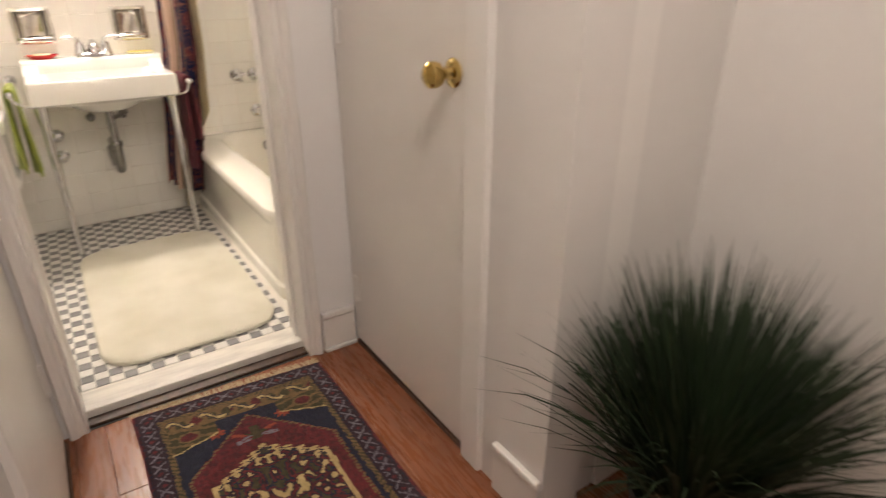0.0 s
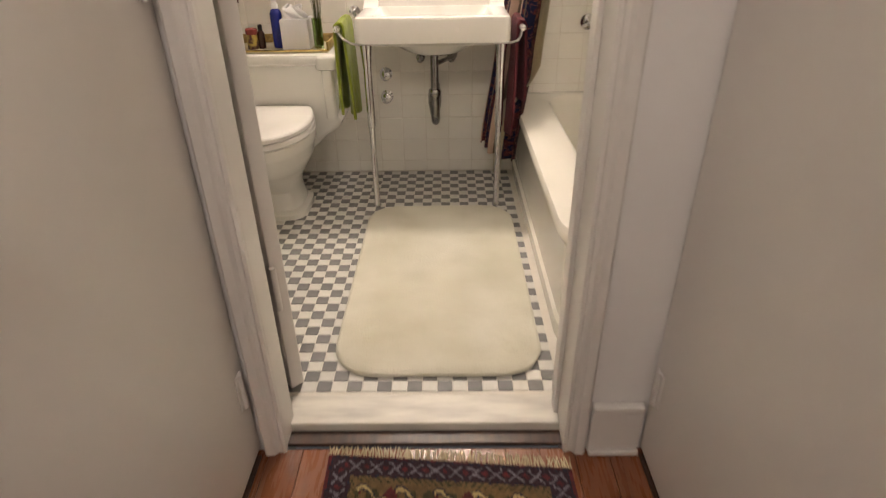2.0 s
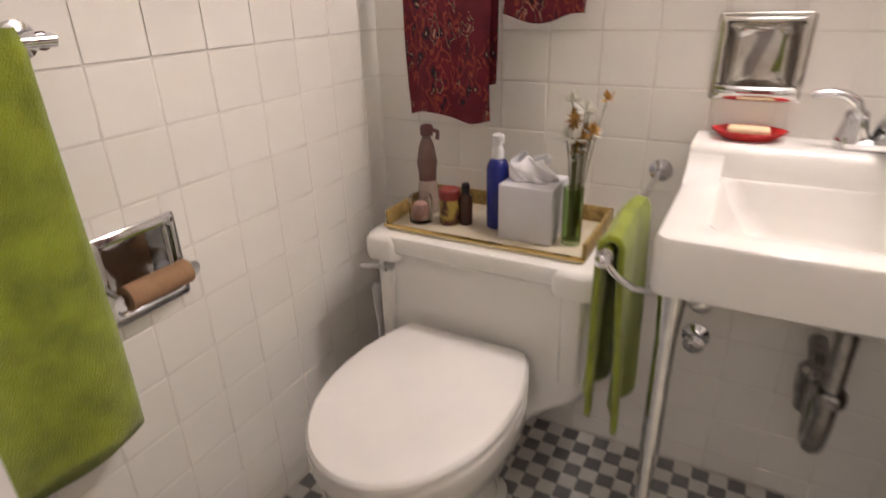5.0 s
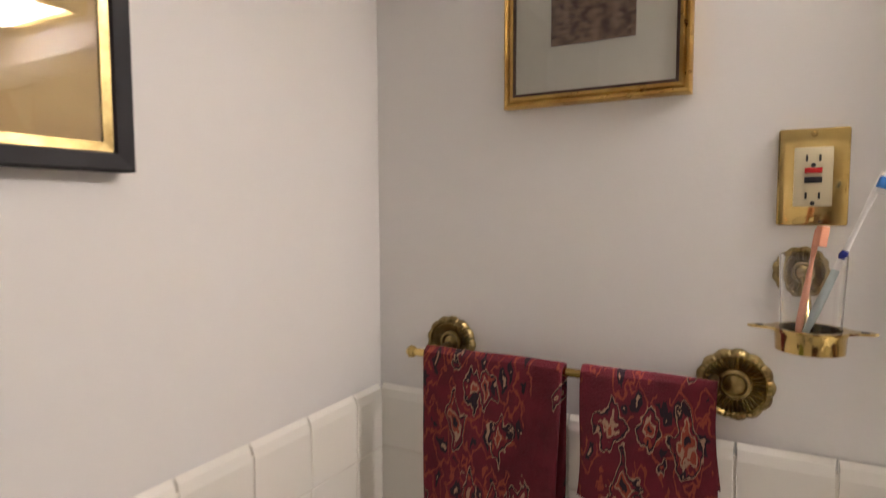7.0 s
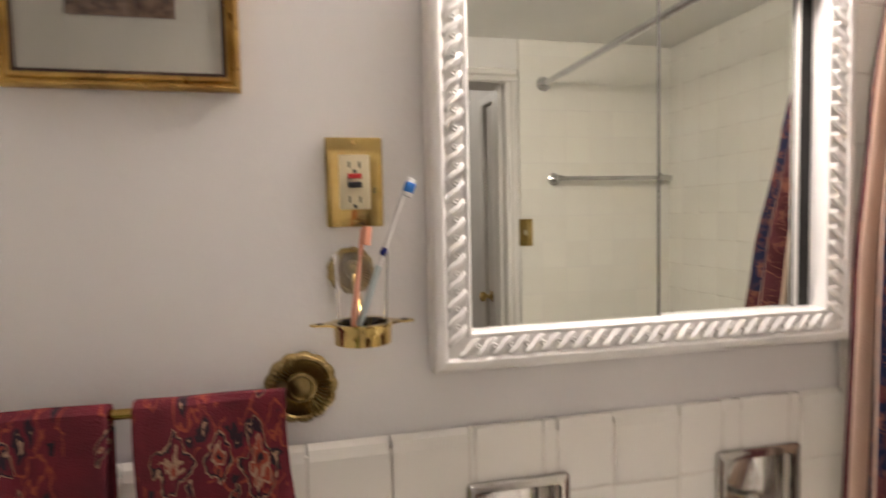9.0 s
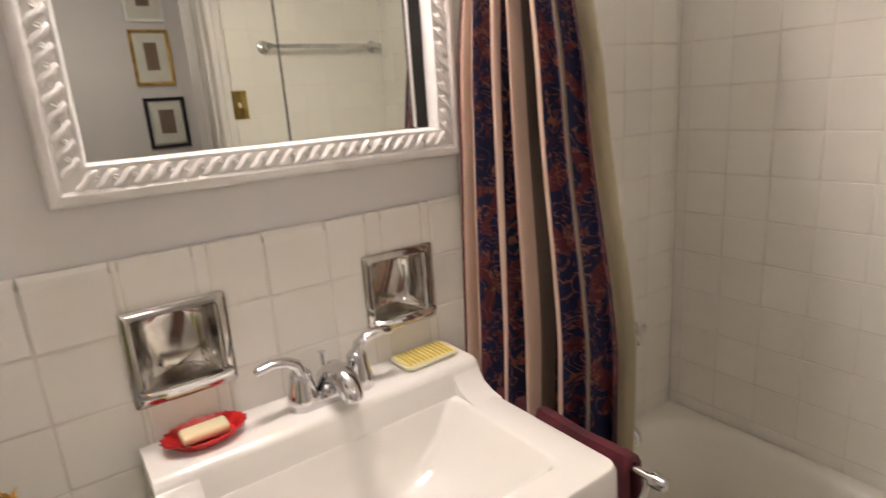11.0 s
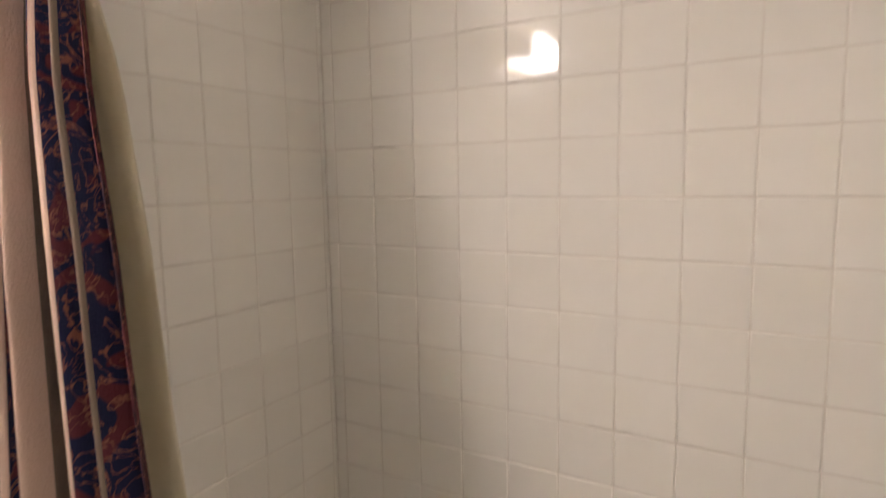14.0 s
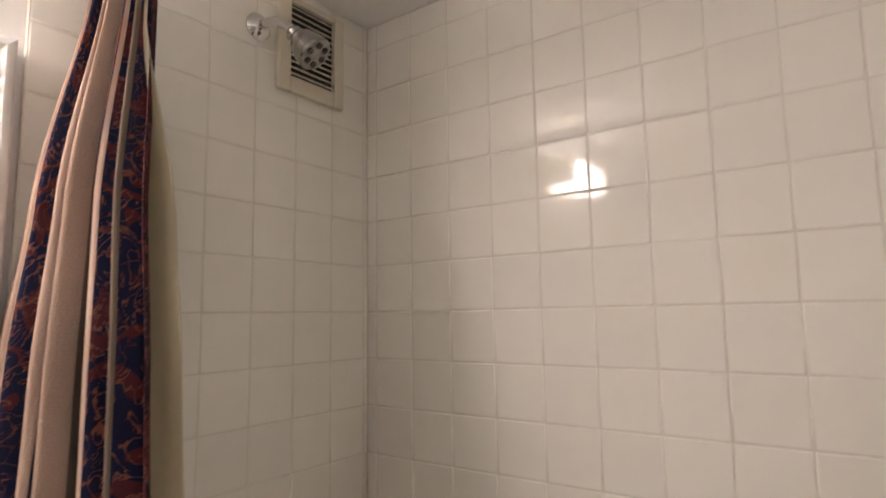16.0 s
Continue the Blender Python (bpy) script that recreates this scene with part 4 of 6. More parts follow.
part("pad", loft([rrect(1.222, 1.332, -0.082, -0.022, z, 0.010) for z in (0.8562, 0.8580)]), YELLOW_PLASTIC, yd, "yellow dimpled pad")
bm = bmesh.new()
for i in range(11):
    for j in range(6):
        lathe([(0.0036, 0.0), (0.0031, 0.0020), (0.0010, 0.0028)], 8, at(1.230 + 0.0094 * i, -0.0765 + 0.0098 * j, 0.8580), bm)
part("dimples", bm, material("deep_yellow_plastic", (0.66, 0.50, 0.10), 0.3, scale=30), yd)
# pipes under the sink
trap = empty("sink_trap", "chrome drain trap and stop valves under sink", "pipe")
part("tailpiece", tube([(1.063, -0.258, 0.623), (1.063, -0.255, 0.46)], 0.017, 14), WORN_CHROME, trap)
part("bend", tube(arc((1.063, -0.255, 0.46), (1.063, -0.25, 0.31), (1.063, -0.19, 0.32), 8) + arc((1.063, -0.185, 0.325), (1.063, -0.13, 0.42), (1.063, -0.012, 0.43), 8), 0.019, 14), WORN_CHROME, trap)
part("nut", lathe([(0.024, -0.014), (0.027, -0.008), (0.027, 0.008), (0.024, 0.014)], 12, at(1.063, -0.255, 0.46)), WORN_CHROME, trap)
part("cleanout", lathe([(0.022, -0.05), (0.024, -0.03), (0.030, 0.0), (0.030, 0.045), (0.022, 0.055)], 16, at(1.058, -0.10, 0.37)), WORN_CHROME, trap)
for x, z in ((0.832, 0.484), (0.832, 0.380)):
    v = part("stop_valve", lathe([(0.030, 0.0), (0.030, 0.004), (0.018, 0.010), (0.012, 0.014), (0.012, 0.030), (0.022, 0.034), (0.023, 0.046), (0.010, 0.052)], 18, at(x, -0.009, z) @ ALONG_Y), CHROME, trap)
for x, tx in ((0.995, 1.02), (1.135, 1.11)):
    v = part("angle_stop", lathe([(0.020, 0.0), (0.020, 0.003), (0.010, 0.008), (0.010, 0.030), (0.015, 0.034), (0.015, 0.044), (0.006, 0.048)], 16, at(x, -0.009, 0.555) @ ALONG_Y), WORN_CHROME, trap)
    part("supply", tube(arc((x, -0.035, 0.56), (x, -0.05, 0.62), (tx, -0.06, 0.70), 6), 0.005, 8), WORN_CHROME, trap)
part("cross_pipe", tube([(1.063, -0.20, 0.565), (1.11, -0.14, 0.572), (1.15, -0.08, 0.575), (1.155, -0.010, 0.575)], 0.010, 10), WORN_CHROME, trap)

# ---- towels ----


def drape(x0, x1, y, z, front, back, r=0.012, axis="x", flare=0.0, fold=0.004, waves=2.5, seed=0.0):
    """A towel over a bar that runs along x (or y), at height z; drops front and back of the bar."""
    total = front + back + math.pi * r

    def fn(u, v):
        s = v * total
        if s < back:
            off, h = r, z - back + s
            k = (back - s) / max(back, 0.01)
        elif s < back + math.pi * r:
            a = (s - back) / r
            off, h, k = r * math.cos(a), z + r * math.sin(a), 0.0
        else:
            off, h = -r, z - (s - back - math.pi * r)
            k = (s - back - math.pi * r) / max(front, 0.01)
        mid, half = (x0 + x1) / 2, (x1 - x0) / 2
        t = (u - 0.5) * 2
        along = mid + half * t * (1 - flare * k * 0.4) + 0.006 * math.sin(7 * v + seed) * k
        out = off + (fold * math.sin(waves * math.pi * 2 * u + seed + 1.3 * k) * (0.25 + k)) - 0.012 * k * (1 if off < 0 else -0.4)
        h += 0.010 * k * math.sin(3.1 * u * 2 + seed)
        return (along, y + out, h) if axis == "x" else (y + out, along, h)
    return fn


towel = tagged(cloth("hand_towel", drape(0.133, 0.352, -0.064, 1.226, 0.375, 0.30, fold=0.007, waves=1.8, flare=0.15), 40, 60, RED_CLOTH, thick=0.006), "red patterned hand towel hanging on brass bar", "towel", "red towels on brass bar")
towel = tagged(cloth("hand_towel", drape(0.377, 0.543, -0.064, 1.226, 0.165, 0.14, fold=0.006, waves=1.5, seed=2.0), 30, 40, RED_CLOTH, thick=0.006), "short red patterned towel hanging on brass bar", "towel", "red towels on brass bar")
tagged(cloth("green_towel", drape(-0.455, -0.25, 0.711, 0.757, 0.335, 0.355, 0.016, "y", fold=0.010, waves=1.2, flare=0.2), 30, 50, GREEN_TERRY, thick=0.010), "lime green terry towel over chrome bar of sink", "towel", "green towels")
tagged(cloth("burgundy_towel", drape(-0.45, -0.10, 1.396, 0.757, 0.44, 0.30, 0.015, "y", fold=0.010, waves=2.0, seed=1.0), 36, 50, BURGUNDY_TERRY, thick=0.010), "dark burgundy terry towel over chrome bar of sink", "towel")
side_bar = empty("towel_bar", "chrome towel bar on the tiled side wall", "towel bar", group="towel bars")
part("bar", tube([(0.065, -0.815, 1.075), (0.065, -1.42, 1.075)], 0.009, 12), CHROME, side_bar)
for y in (-0.83, -1.40):
    part("bracket", tube([(0.009, y, 1.075), (0.014, y, 1.075), (0.02, y, 1.075), (0.065, y, 1.075)], [0.026, 0.024, 0.012, 0.012], 14), CHROME, side_bar)
tagged(cloth("green_towel", drape(-1.32, -0.862, 0.065, 1.075, 0.62, 0.58, 0.014, "y", fold=0.008, waves=2.2, seed=0.6), 40, 50, GREEN_TERRY, thick=0.010), "lime green bath towel on side wall bar", "towel", "green towels")
front_bar = empty("towel_bar", "chrome towel bar on tile beside the doorway", "towel bar", group="towel bars")
part("bar", tube([(1.60, FRONT + 0.075, 1.588), (2.13, FRONT + 0.075, 1.588)], 0.009, 12), CHROME, front_bar)
for x in (1.605, 2.125):
    part("bracket", tube([(x, FRONT + 0.011, 1.588), (x, FRONT + 0.016, 1.588), (x, FRONT + 0.022, 1.588), (x, FRONT + 0.08, 1.588)], [0.028, 0.026, 0.012, 0.014], 14), CHROME, front_bar)
plate = empty("light_switch", "brass light switch plate on tile beside the doorway", "switch")
part("plate", box(1.435, 1.505, FRONT + 0.0115, FRONT + 0.0155, 1.308, 1.422, 0.002), BRASS, plate)
part("toggle", box(1.465, 1.475, FRONT + 0.0158, FRONT + 0.028, 1.355, 1.375, 0.002), IVORY_PLASTIC, plate)


def rosette(parent, x, z, r, y=0.0, name="rosette"):
    """A fluted, scalloped disc on the wall, facing -y."""
    bm, seg = bmesh.new(), 156
    prof = [(0.98, 0.0, 0.05, 0.0), (1.02, 0.003, 0.055, 0.1), (1.00, 0.0075, 0.05, 0.2), (0.93, 0.0110, 0.04, 0.3), (0.85, 0.0115, 0.02, 0.3), (0.80, 0.0090, 0.0, 0.2), (0.76, 0.0105, 0.0, 0.9), (0.64, 0.0090, 0.0, 1.0), (0.52, 0.0060, 0.0, 0.7),
            (0.45, 0.0048, 0.0, 0.0), (0.42, 0.0085, 0.0, 0.0), (0.34, 0.0100, 0.0, 0.0), (0.29, 0.0070, 0.0, 0.0), (0.20, 0.0095, 0.0, 0.0), (0.06, 0.0115, 0.0, 0.0)]
    rr = []
    for q, h, k, f in prof:
        ring = []
        for i in range(seg):
            t = 2 * math.pi * i / seg
            rad = r * (q + k * (abs(math.cos(6.5 * t)) - 0.5))
            ring.append((x + rad * math.cos(t), y - r / 0.042 * (h + 0.0022 * f * math.cos(39 * t) + 0.02 * k * abs(math.cos(6.5 * t))), z + rad * math.sin(t)))
        rr.append(ring)
    loft(rr, bm)
    return part(name, bm, OLD_BRASS, parent, "fluted antique brass rosette")


brass_bar = empty("towel_rail", "antique brass towel rail with fluted rosettes", "towel rail")
for x in (0.142, 0.560):
    px = min(x, 0.536)
    rosette(brass_bar, x, 1.232 if x < 0.3 else 1.222, 0.0425 if x < 0.3 else 0.0455, 0.003)
    part("post", tube([(px, -0.010, 1.228), (px, -0.064, 1.226)], 0.007, 10), OLD_BRASS, brass_bar)
part("bar", tube([(0.112, -0.064, 1.226), (0.541, -0.064, 1.226)], 0.0062, 12), BRASS, brass_bar)
for x, s in ((0.112, -1),):
    part("finial", lathe([(0.006, 0.0), (0.009, 0.004), (0.010, 0.010), (0.006, 0.016), (0.002, 0.018)], 14, at(x, -0.064, 1.226) @ Matrix.Rotation(radians(90 * s), 4, "Y")), BRASS, brass_bar)

# ---- outlet, toothbrush holder ----
outlet = empty("power_outlet", "polished brass wall outlet plate with ivory sockets", "outlet")
part("plate", box(0.600, 0.674, -0.007, 0.003, 1.430, 1.547, 0.003), BRASS, outlet)
dev = part("socket", box(0.617, 0.657, -0.0105, -0.0065, 1.453, 1.524, 0.0015), IVORY_PLASTIC, outlet, "ivory socket with test buttons")
part("red_button", box(0.628, 0.646, -0.013, -0.0108, 1.493, 1.4995, 0.0006), RED_PLASTIC, dev, "red test button")
part("black_button", box(0.628, 0.646, -0.013, -0.0108, 1.4815, 1.4885, 0.0006), BLACK_PAINT, dev, "black reset button")
for z in (1.511, 1.466):
    for x in (0.630, 0.6435):
        part("slot", box(x - 0.0011, x + 0.0011, -0.0112, -0.0106, z - 0.004, z + 0.004), DARK, dev, smooth=False)
    part("earth_hole", lathe([(0.0027, 0.0), (0.0022, 0.0006)], 10, at(0.637, -0.0106, z - 0.0085 if z > 1.5 else z - 0.009) @ ALONG_Y), DARK, dev, smooth=False)
for z in (1.437, 1.540):
    part("screw", lathe([(0.0032, 0.0), (0.0026, 0.0012), (0.001, 0.0014)], 12, at(0.637, -0.0072, z) @ ALONG_Y), BRASS, outlet)
holder = empty("toothbrush_holder", "brass wall holder with a glass tumbler of toothbrushes", "holder")
rosette(holder, 0.630, 1.372, 0.031, 0.003, "back_plate")
part("arm", tube(arc((0.632, -0.012, 1.365), (0.634, -0.05, 1.325), (0.634, -0.066, 1.312), 6), 0.006, 10), BRASS, holder)
part("cup_ring", lathe([(0.026, -0.012), (0.033, -0.010), (0.034, 0.008), (0.037, 0.012), (0.037, 0.0145), (0.030, 0.0145), (0.030, -0.006), (0.002, -0.008)], 32, at(0.634, -0.10, 1.307)), BRASS, holder)
for s in (-1, 1):
    outline = [(0.033, 0.016), (0.042, 0.0085), (0.056, 0.0065), (0.0605, 0.0), (0.056, -0.0065), (0.042, -0.0085), (0.033, -0.016)]
    wing = part("wing", loft([[(0.634 + s * a, -0.10 + b, z) for a, b in outline] for z in (1.3185, 1.3210)]), BRASS, holder, "flat brass wing", False)
    part("wing_hole", lathe([(0.0042, 0.0), (0.0040, 0.0004)], 14, at(0.634 + s * 0.049, -0.10, 1.3211)), DARK, wing, "", False)
tumbler = part("tumbler", lathe([(0.026, 0.0), (0.028, 0.002), (0.032, 0.098), (0.0305, 0.098), (0.0265, 0.006), (0.002, 0.005)], 32, at(0.634, -0.10, 1.3025)), CLEAR, None)
tagged(tumbler, "clear glass tumbler in brass holder", "tumbler")


def toothbrush(name, foot, tip, mat, label, head_mat):
    tb = empty(name, label, "toothbrush", group="toothbrushes")
    a, b = Vector(foot), Vector(tip)
    part("handle", tube([a, a.lerp(b, 0.15), a.lerp(b, 0.45), a.lerp(b, 0.7), a.lerp(b, 0.85), b], [0.0025, 0.0042, 0.0036, 0.0022, 0.0032, 0.003], 10), mat, tb)
    d = (b - a).normalized()
    bm = box(-0.0042, 0.0042, -0.0050, 0.0050, -0.011, 0.011, 0.001)
    bmesh.ops.transform(bm, matrix=Matrix.Translation(a.lerp(b, 0.93) + Vector((0.0045, -0.003, 0.001))) @ d.to_track_quat("Z", "Y").to_matrix().to_4x4(), verts=bm.verts)
    part("bristles", bm, WHITE_PLASTIC if head_mat is BLUE_BRISTLE else head_mat, tb)
    if head_mat is BLUE_BRISTLE:
        bm = box(-0.0050, 0.0050, -0.0058, 0.0058, -0.006, 0.006, 0.001)
        bmesh.ops.transform(bm, matrix=Matrix.Translation(a.lerp(b, 0.93) + Vector((0.0045, -0.003, 0.001))) @ d.to_track_quat("Z", "Y").to_matrix().to_4x4(), verts=bm.verts)
        part("blue_bristles", bm, head_mat, tb, "bright blue bristles")
        part("grip", tube([a, a.lerp(b, 0.15), a.lerp(b, 0.42)], [0.0030, 0.0047, 0.0042], 10), TEAL_CLEAR, tb, "pale teal lower handle")
        part("thumb_pad", tube([a.lerp(b, 0.48), a.lerp(b, 0.51), a.lerp(b, 0.54)], [0.0030, 0.0048, 0.0030], 10), BLUE_PLASTIC, tb, "violet blue thumb pad")
    return tb


toothbrush("toothbrush", (0.622, -0.102, 1.310), (0.638, -0.090, 1.428), PINK_CLEAR, "copper pink toothbrush standing in glass tumbler", PINK_CLEAR)
toothbrush("toothbrush", (0.628, -0.095, 1.310), (0.694, -0.088, 1.488), WHITE_PLASTIC, "white toothbrush with blue bristles in glass tumbler", BLUE_BRISTLE)

# ---- mirror cabinet ----
cab = empty("medicine_cabinet", "white carved frame medicine cabinet with sliding mirror doors", "cabinet")
MX0, MX1, MZ0, MZ1, MW = 0.732, 1.412, 1.232, 1.832, 0.055


def frame_bar(p0, p1, inward, width, prof):
    """A mitred moulding along p0-p1 in the x-z plane; prof: (across, proud)."""
    d = (Vector(p1) - Vector(p0)).normalized()
    n = Vector(inward)
    return loft([[tuple(Vector((q[0], 0, q[1])) + Vector((n.x, 0, n.y)) * a + Vector((d.x, 0, d.y)) * (a * s) + Vector((0, -h, 0))) for a, h in prof] for q, s in ((p0, 1), (p1, -1))])


def framed(parent, x0, x1, z0, z1, width, prof, mat, name="frame_bar"):
    out = []
    for p0, p1, n in (((x0, z0), (x1, z0), (0, 1)), ((x1, z0), (x1, z1), (-1, 0)), ((x1, z1), (x0, z1), (0, -1)), ((x0, z1), (x0, z0), (1, 0))):
        out.append(part(name, frame_bar(p0, p1, n, width, prof), mat, parent))
    return out


bars = framed(cab, MX0, MX1, MZ0, MZ1, MW, [(0, -0.002), (0, 0.030), (0.002, 0.035), (0.006, 0.038), (0.015, 0.0385), (0.0185, 0.036), (0.020, 0.0335), (0.046, 0.0335), (0.0475, 0.036), (0.051, 0.0365), (0.0535, 0.033), (0.055, 0.012), (0.055, -0.002)], FRAME_WHITE)


def cord(bm, place, a, pitch):
    """One slanting cord of the rope-like carving, with its eyelet."""
    tube([place(a + pitch * s, c, h) for s, c, h in ((-0.62, -0.0112, -0.001), (-0.42, -0.0098, 0.0008), (-0.12, -0.0045, 0.0014), (0.12, 0.0045, 0.0014), (0.42, 0.0098, 0.0008), (0.62, 0.0112, -0.001))], [0.0018, 0.0040, 0.0046, 0.0046, 0.0040, 0.0018], 8, bm)
    lathe([(0.0042, -0.002), (0.0040, 0.0018), (0.0030, 0.0030), (0.0016, 0.0020), (0.0006, 0.0012)], 10, at(*place(a + pitch * 0.5, 0.0005)) @ ALONG_Y, bm)


for side, bar_ob in zip(("bottom", "right", "top", "left"), bars):
    bm = bmesh.new()
    flat_side = side in ("bottom", "top")
    long = ((MX1 - MX0) if flat_side else (MZ1 - MZ0)) - 0.076
    count = round(long / 0.0235)
    pitch = long / count

    def place(a, c, h=0.0, side=side):
        """A point a along the side and c off the carving's middle line."""
        a, c, y = a + 0.038, c + 0.033, -0.0345 - h
        return {"bottom": (MX0 + a, y, MZ0 + c), "top": (MX0 + a, y, MZ1 - c), "left": (MX0 + c, y, MZ0 + a), "right": (MX1 - c, y, MZ0 + a)}[side]

    for k in range(count):
        cord(bm, place, pitch * (k + 0.5), pitch)
    part("carving", bm, FRAME_WHITE, bar_ob, "carved interlaced beading")
part("case_back", box(MX0 + 0.052, MX1 - 0.052, -0.006, -0.001, MZ0 + 0.052, MZ1 - 0.052), DARK, cab, smooth=False)
for nm, x0, x1, y in (("mirror_door", 0.784, 1.074, -0.0205), ("mirror_door", 1.066, 1.316, -0.0120)):
    d = part(nm, box(x0, x1, y, y + 0.005, MZ0 + 0.056, MZ1 - (0.056 if x0 < 1 else 0.066)), MIRROR, cab, "sliding mirror pane", False)
    part("pane_edge", box(x1 + 0.0002, x1 + 0.003, y - 0.001, y + 0.006, MZ0 + 0.056, MZ1 - 0.056), VENT_DARK, d, smooth=False)
part("track", box(MX0 + 0.0552, MX1 - 0.0552, -0.028, -0.0215, MZ0 + 0.0505, MZ0 + 0.0555, 0.001), FRAME_WHITE, cab)
part("inner_rail", box(1.3195, 1.3235, -0.019, -0.012, MZ0 + 0.057, MZ1 - 0.056, 0.001), FRAME_WHITE, cab)

# ---- pictures ----
GLAZING = thin_glass("picture_glass")


def picture(name, label, m, w, h, bands, board, image, image_box):
    """A framed picture in the x-z plane with its lower left corner at the origin, face towards -y."""
    pic = empty(name, label, "picture")
    pic.matrix_world = m
    off = 0.0
    for k, (bw, prof, mt) in enumerate(bands):
        framed(pic, off, w - off, off, h - off, bw, prof, mt, "frame_bar" if k == 0 else "inner_bar")
        off += bw
    part("mount", box(off - 0.004, w - off + 0.004, -0.0135, -0.002, off - 0.004, h - off + 0.004), board, pic, smooth=False)
    x0, x1, z0, z1 = image_box
    part("print", box(x0, x1, -0.0145, -0.0137, z0, z1), image, pic, "faded sepia print", False)
    g = part("glazing", box(off - 0.002, w - off + 0.002, -0.0158, -0.0150, off - 0.002, h - off + 0.002), GLAZING, pic, smooth=False)
    g.visible_shadow = False
    return pic


picture("gold_picture", "sepia print with cream mount in gilded frame", at(0.238, 0.002, 1.601), 0.262, 0.36,
        [(0.0155, [(0, 0), (0, 0.014), (0.003, 0.0185), (0.006, 0.0170), (0.008, 0.0140), (0.011, 0.0175), (0.0155, 0.0165), (0.0155, 0)], GOLD_LEAF), (0.004, [(0, 0), (0, 0.0168), (0.002, 0.0168), (0.004, 0.0162), (0.004, 0)], WOOD_AND_GAP_DARK)], MAT_BOARD, ETCHING, (0.073, 0.191, 0.083, 0.29))
SEPIA = material("pale_print", (0.55, 0.40, 0.17), 0.6, color2=(0.38, 0.25, 0.09), scale=7, detail=8)
picture("black_picture", "pale print in wide black frame with gold inner edge", at(-0.002, -0.862, 1.49) @ Matrix.Rotation(radians(90), 4, "Z"), 0.40, 0.50,
        [(0.019, [(0, 0), (0, 0.022), (0.002, 0.024), (0.017, 0.021), (0.019, 0.018), (0.019, 0)], BLACK_PAINT), (0.010, [(0, 0), (0, 0.0175), (0.004, 0.017), (0.0095, 0.0164), (0.010, 0)], OLD_BRASS)], SEPIA, SEPIA, (0.08, 0.32, 0.08, 0.42))
for (x, z, w, h), bar_mat, lab in (((1.73, 1.60, 0.30, 0.44), GOLD_LEAF, "small print in dull gold frame on hall wall"), ((1.77, 1.08, 0.32, 0.42), BLACK_PAINT, "small print in wide black frame on hall wall"),
                                   ((1.73, 2.10, 0.30, 0.30), FRAME_WHITE, "pale print in white frame on hall wall")):
    picture("hall_picture", lab, at(x + 0.15, -4.598, z) @ Matrix.Rotation(radians(180), 4, "Z"), w, h,
            [(0.045 if bar_mat is BLACK_PAINT else 0.026, [(0, 0), (0, 0.02), (0.020, 0.018), (0.026, 0.0164), (0.026, 0)], bar_mat)], MAT_BOARD, ETCHING, (0.10, w - 0.10, 0.12, h - 0.10))

# ---- toilet ----
toilet = empty("toilet", "white one-piece porcelain toilet with closed lid", "toilet")
TCX = 0.392
bowl = [oval(0.378, -0.40, 0.0, 0.128, 0.13, 4.2, front=0.150), oval(0.378, -0.40, 0.022, 0.127, 0.13, 4.2, front=0.150), oval(0.380, -0.40, 0.036, 0.106, 0.12, 3.2, front=0.130), oval(0.384, -0.41, 0.11, 0.093, 0.12, 2.4, front=0.115),
        oval(0.388, -0.42, 0.17, 0.105, 0.13, 2.2, front=0.15), oval(TCX, -0.44, 0.225, 0.138, 0.16, 2.1, front=0.215), oval(TCX, -0.45, 0.275, 0.165, 0.18, 2.05, front=0.265), oval(TCX, -0.455, 0.32, 0.176, 0.19, 2.05, front=0.285),
        oval(TCX, -0.455, 0.332, 0.182, 0.20, 2.05, front=0.292), oval(TCX, -0.455, 0.368, 0.184, 0.20, 2.05, front=0.295), oval(TCX, -0.455, 0.376, 0.176, 0.19, 2.05, front=0.286)]
part("bowl", loft(bowl), PORCELAIN, toilet)
tank = [rrect(0.30, 0.48, -0.36, -0.05, 0.16, 0.05), rrect(0.27, 0.53, -0.34, -0.03, 0.235, 0.06), rrect(0.235, 0.595, -0.315, -0.02, 0.29, 0.05), rrect(0.185, 0.645, -0.30, -0.012, 0.318, 0.045), rrect(0.170, 0.655, -0.295, -0.010, 0.345, 0.04),
        rrect(0.172, 0.640, -0.290, -0.010, 0.375, 0.035), rrect(0.162, 0.640, -0.288, -0.010, 0.585, 0.028)]
part("tank", loft(tank), PORCELAIN, toilet)
lid = [rrect(0.150, 0.652, -0.300, -0.008, 0.586, 0.030), rrect(0.142, 0.660, -0.308, -0.006, 0.594, 0.030), rrect(0.142, 0.660, -0.308, -0.006, 0.618, 0.030), rrect(0.147, 0.655, -0.303, -0.008, 0.628, 0.030), rrect(0.158, 0.644, -0.292, -0.016, 0.6315, 0.028)]
part("tank_lid", loft(lid), PORCELAIN, toilet)

for x0, x1 in ((0.1405, 0.226), (0.572, 0.6615)):     # thicker ends of the lid over shallow pilasters
    part("lid_end", loft([rrect(x0 + i, x1 - i, -0.3135 + i, -0.16, z, 0.020) for z, i in ((0.567, 0.008), (0.571, 0.002), (0.580, 0.0), (0.6145, 0.0), (0.626, 0.006), (0.6305, 0.016))]), PORCELAIN, toilet)
    part("pilaster", loft([rrect(x0 + 0.021, x1 - 0.021, -0.2965, -0.20, z, 0.012) for z in (0.362, 0.566)]), PORCELAIN, toilet)


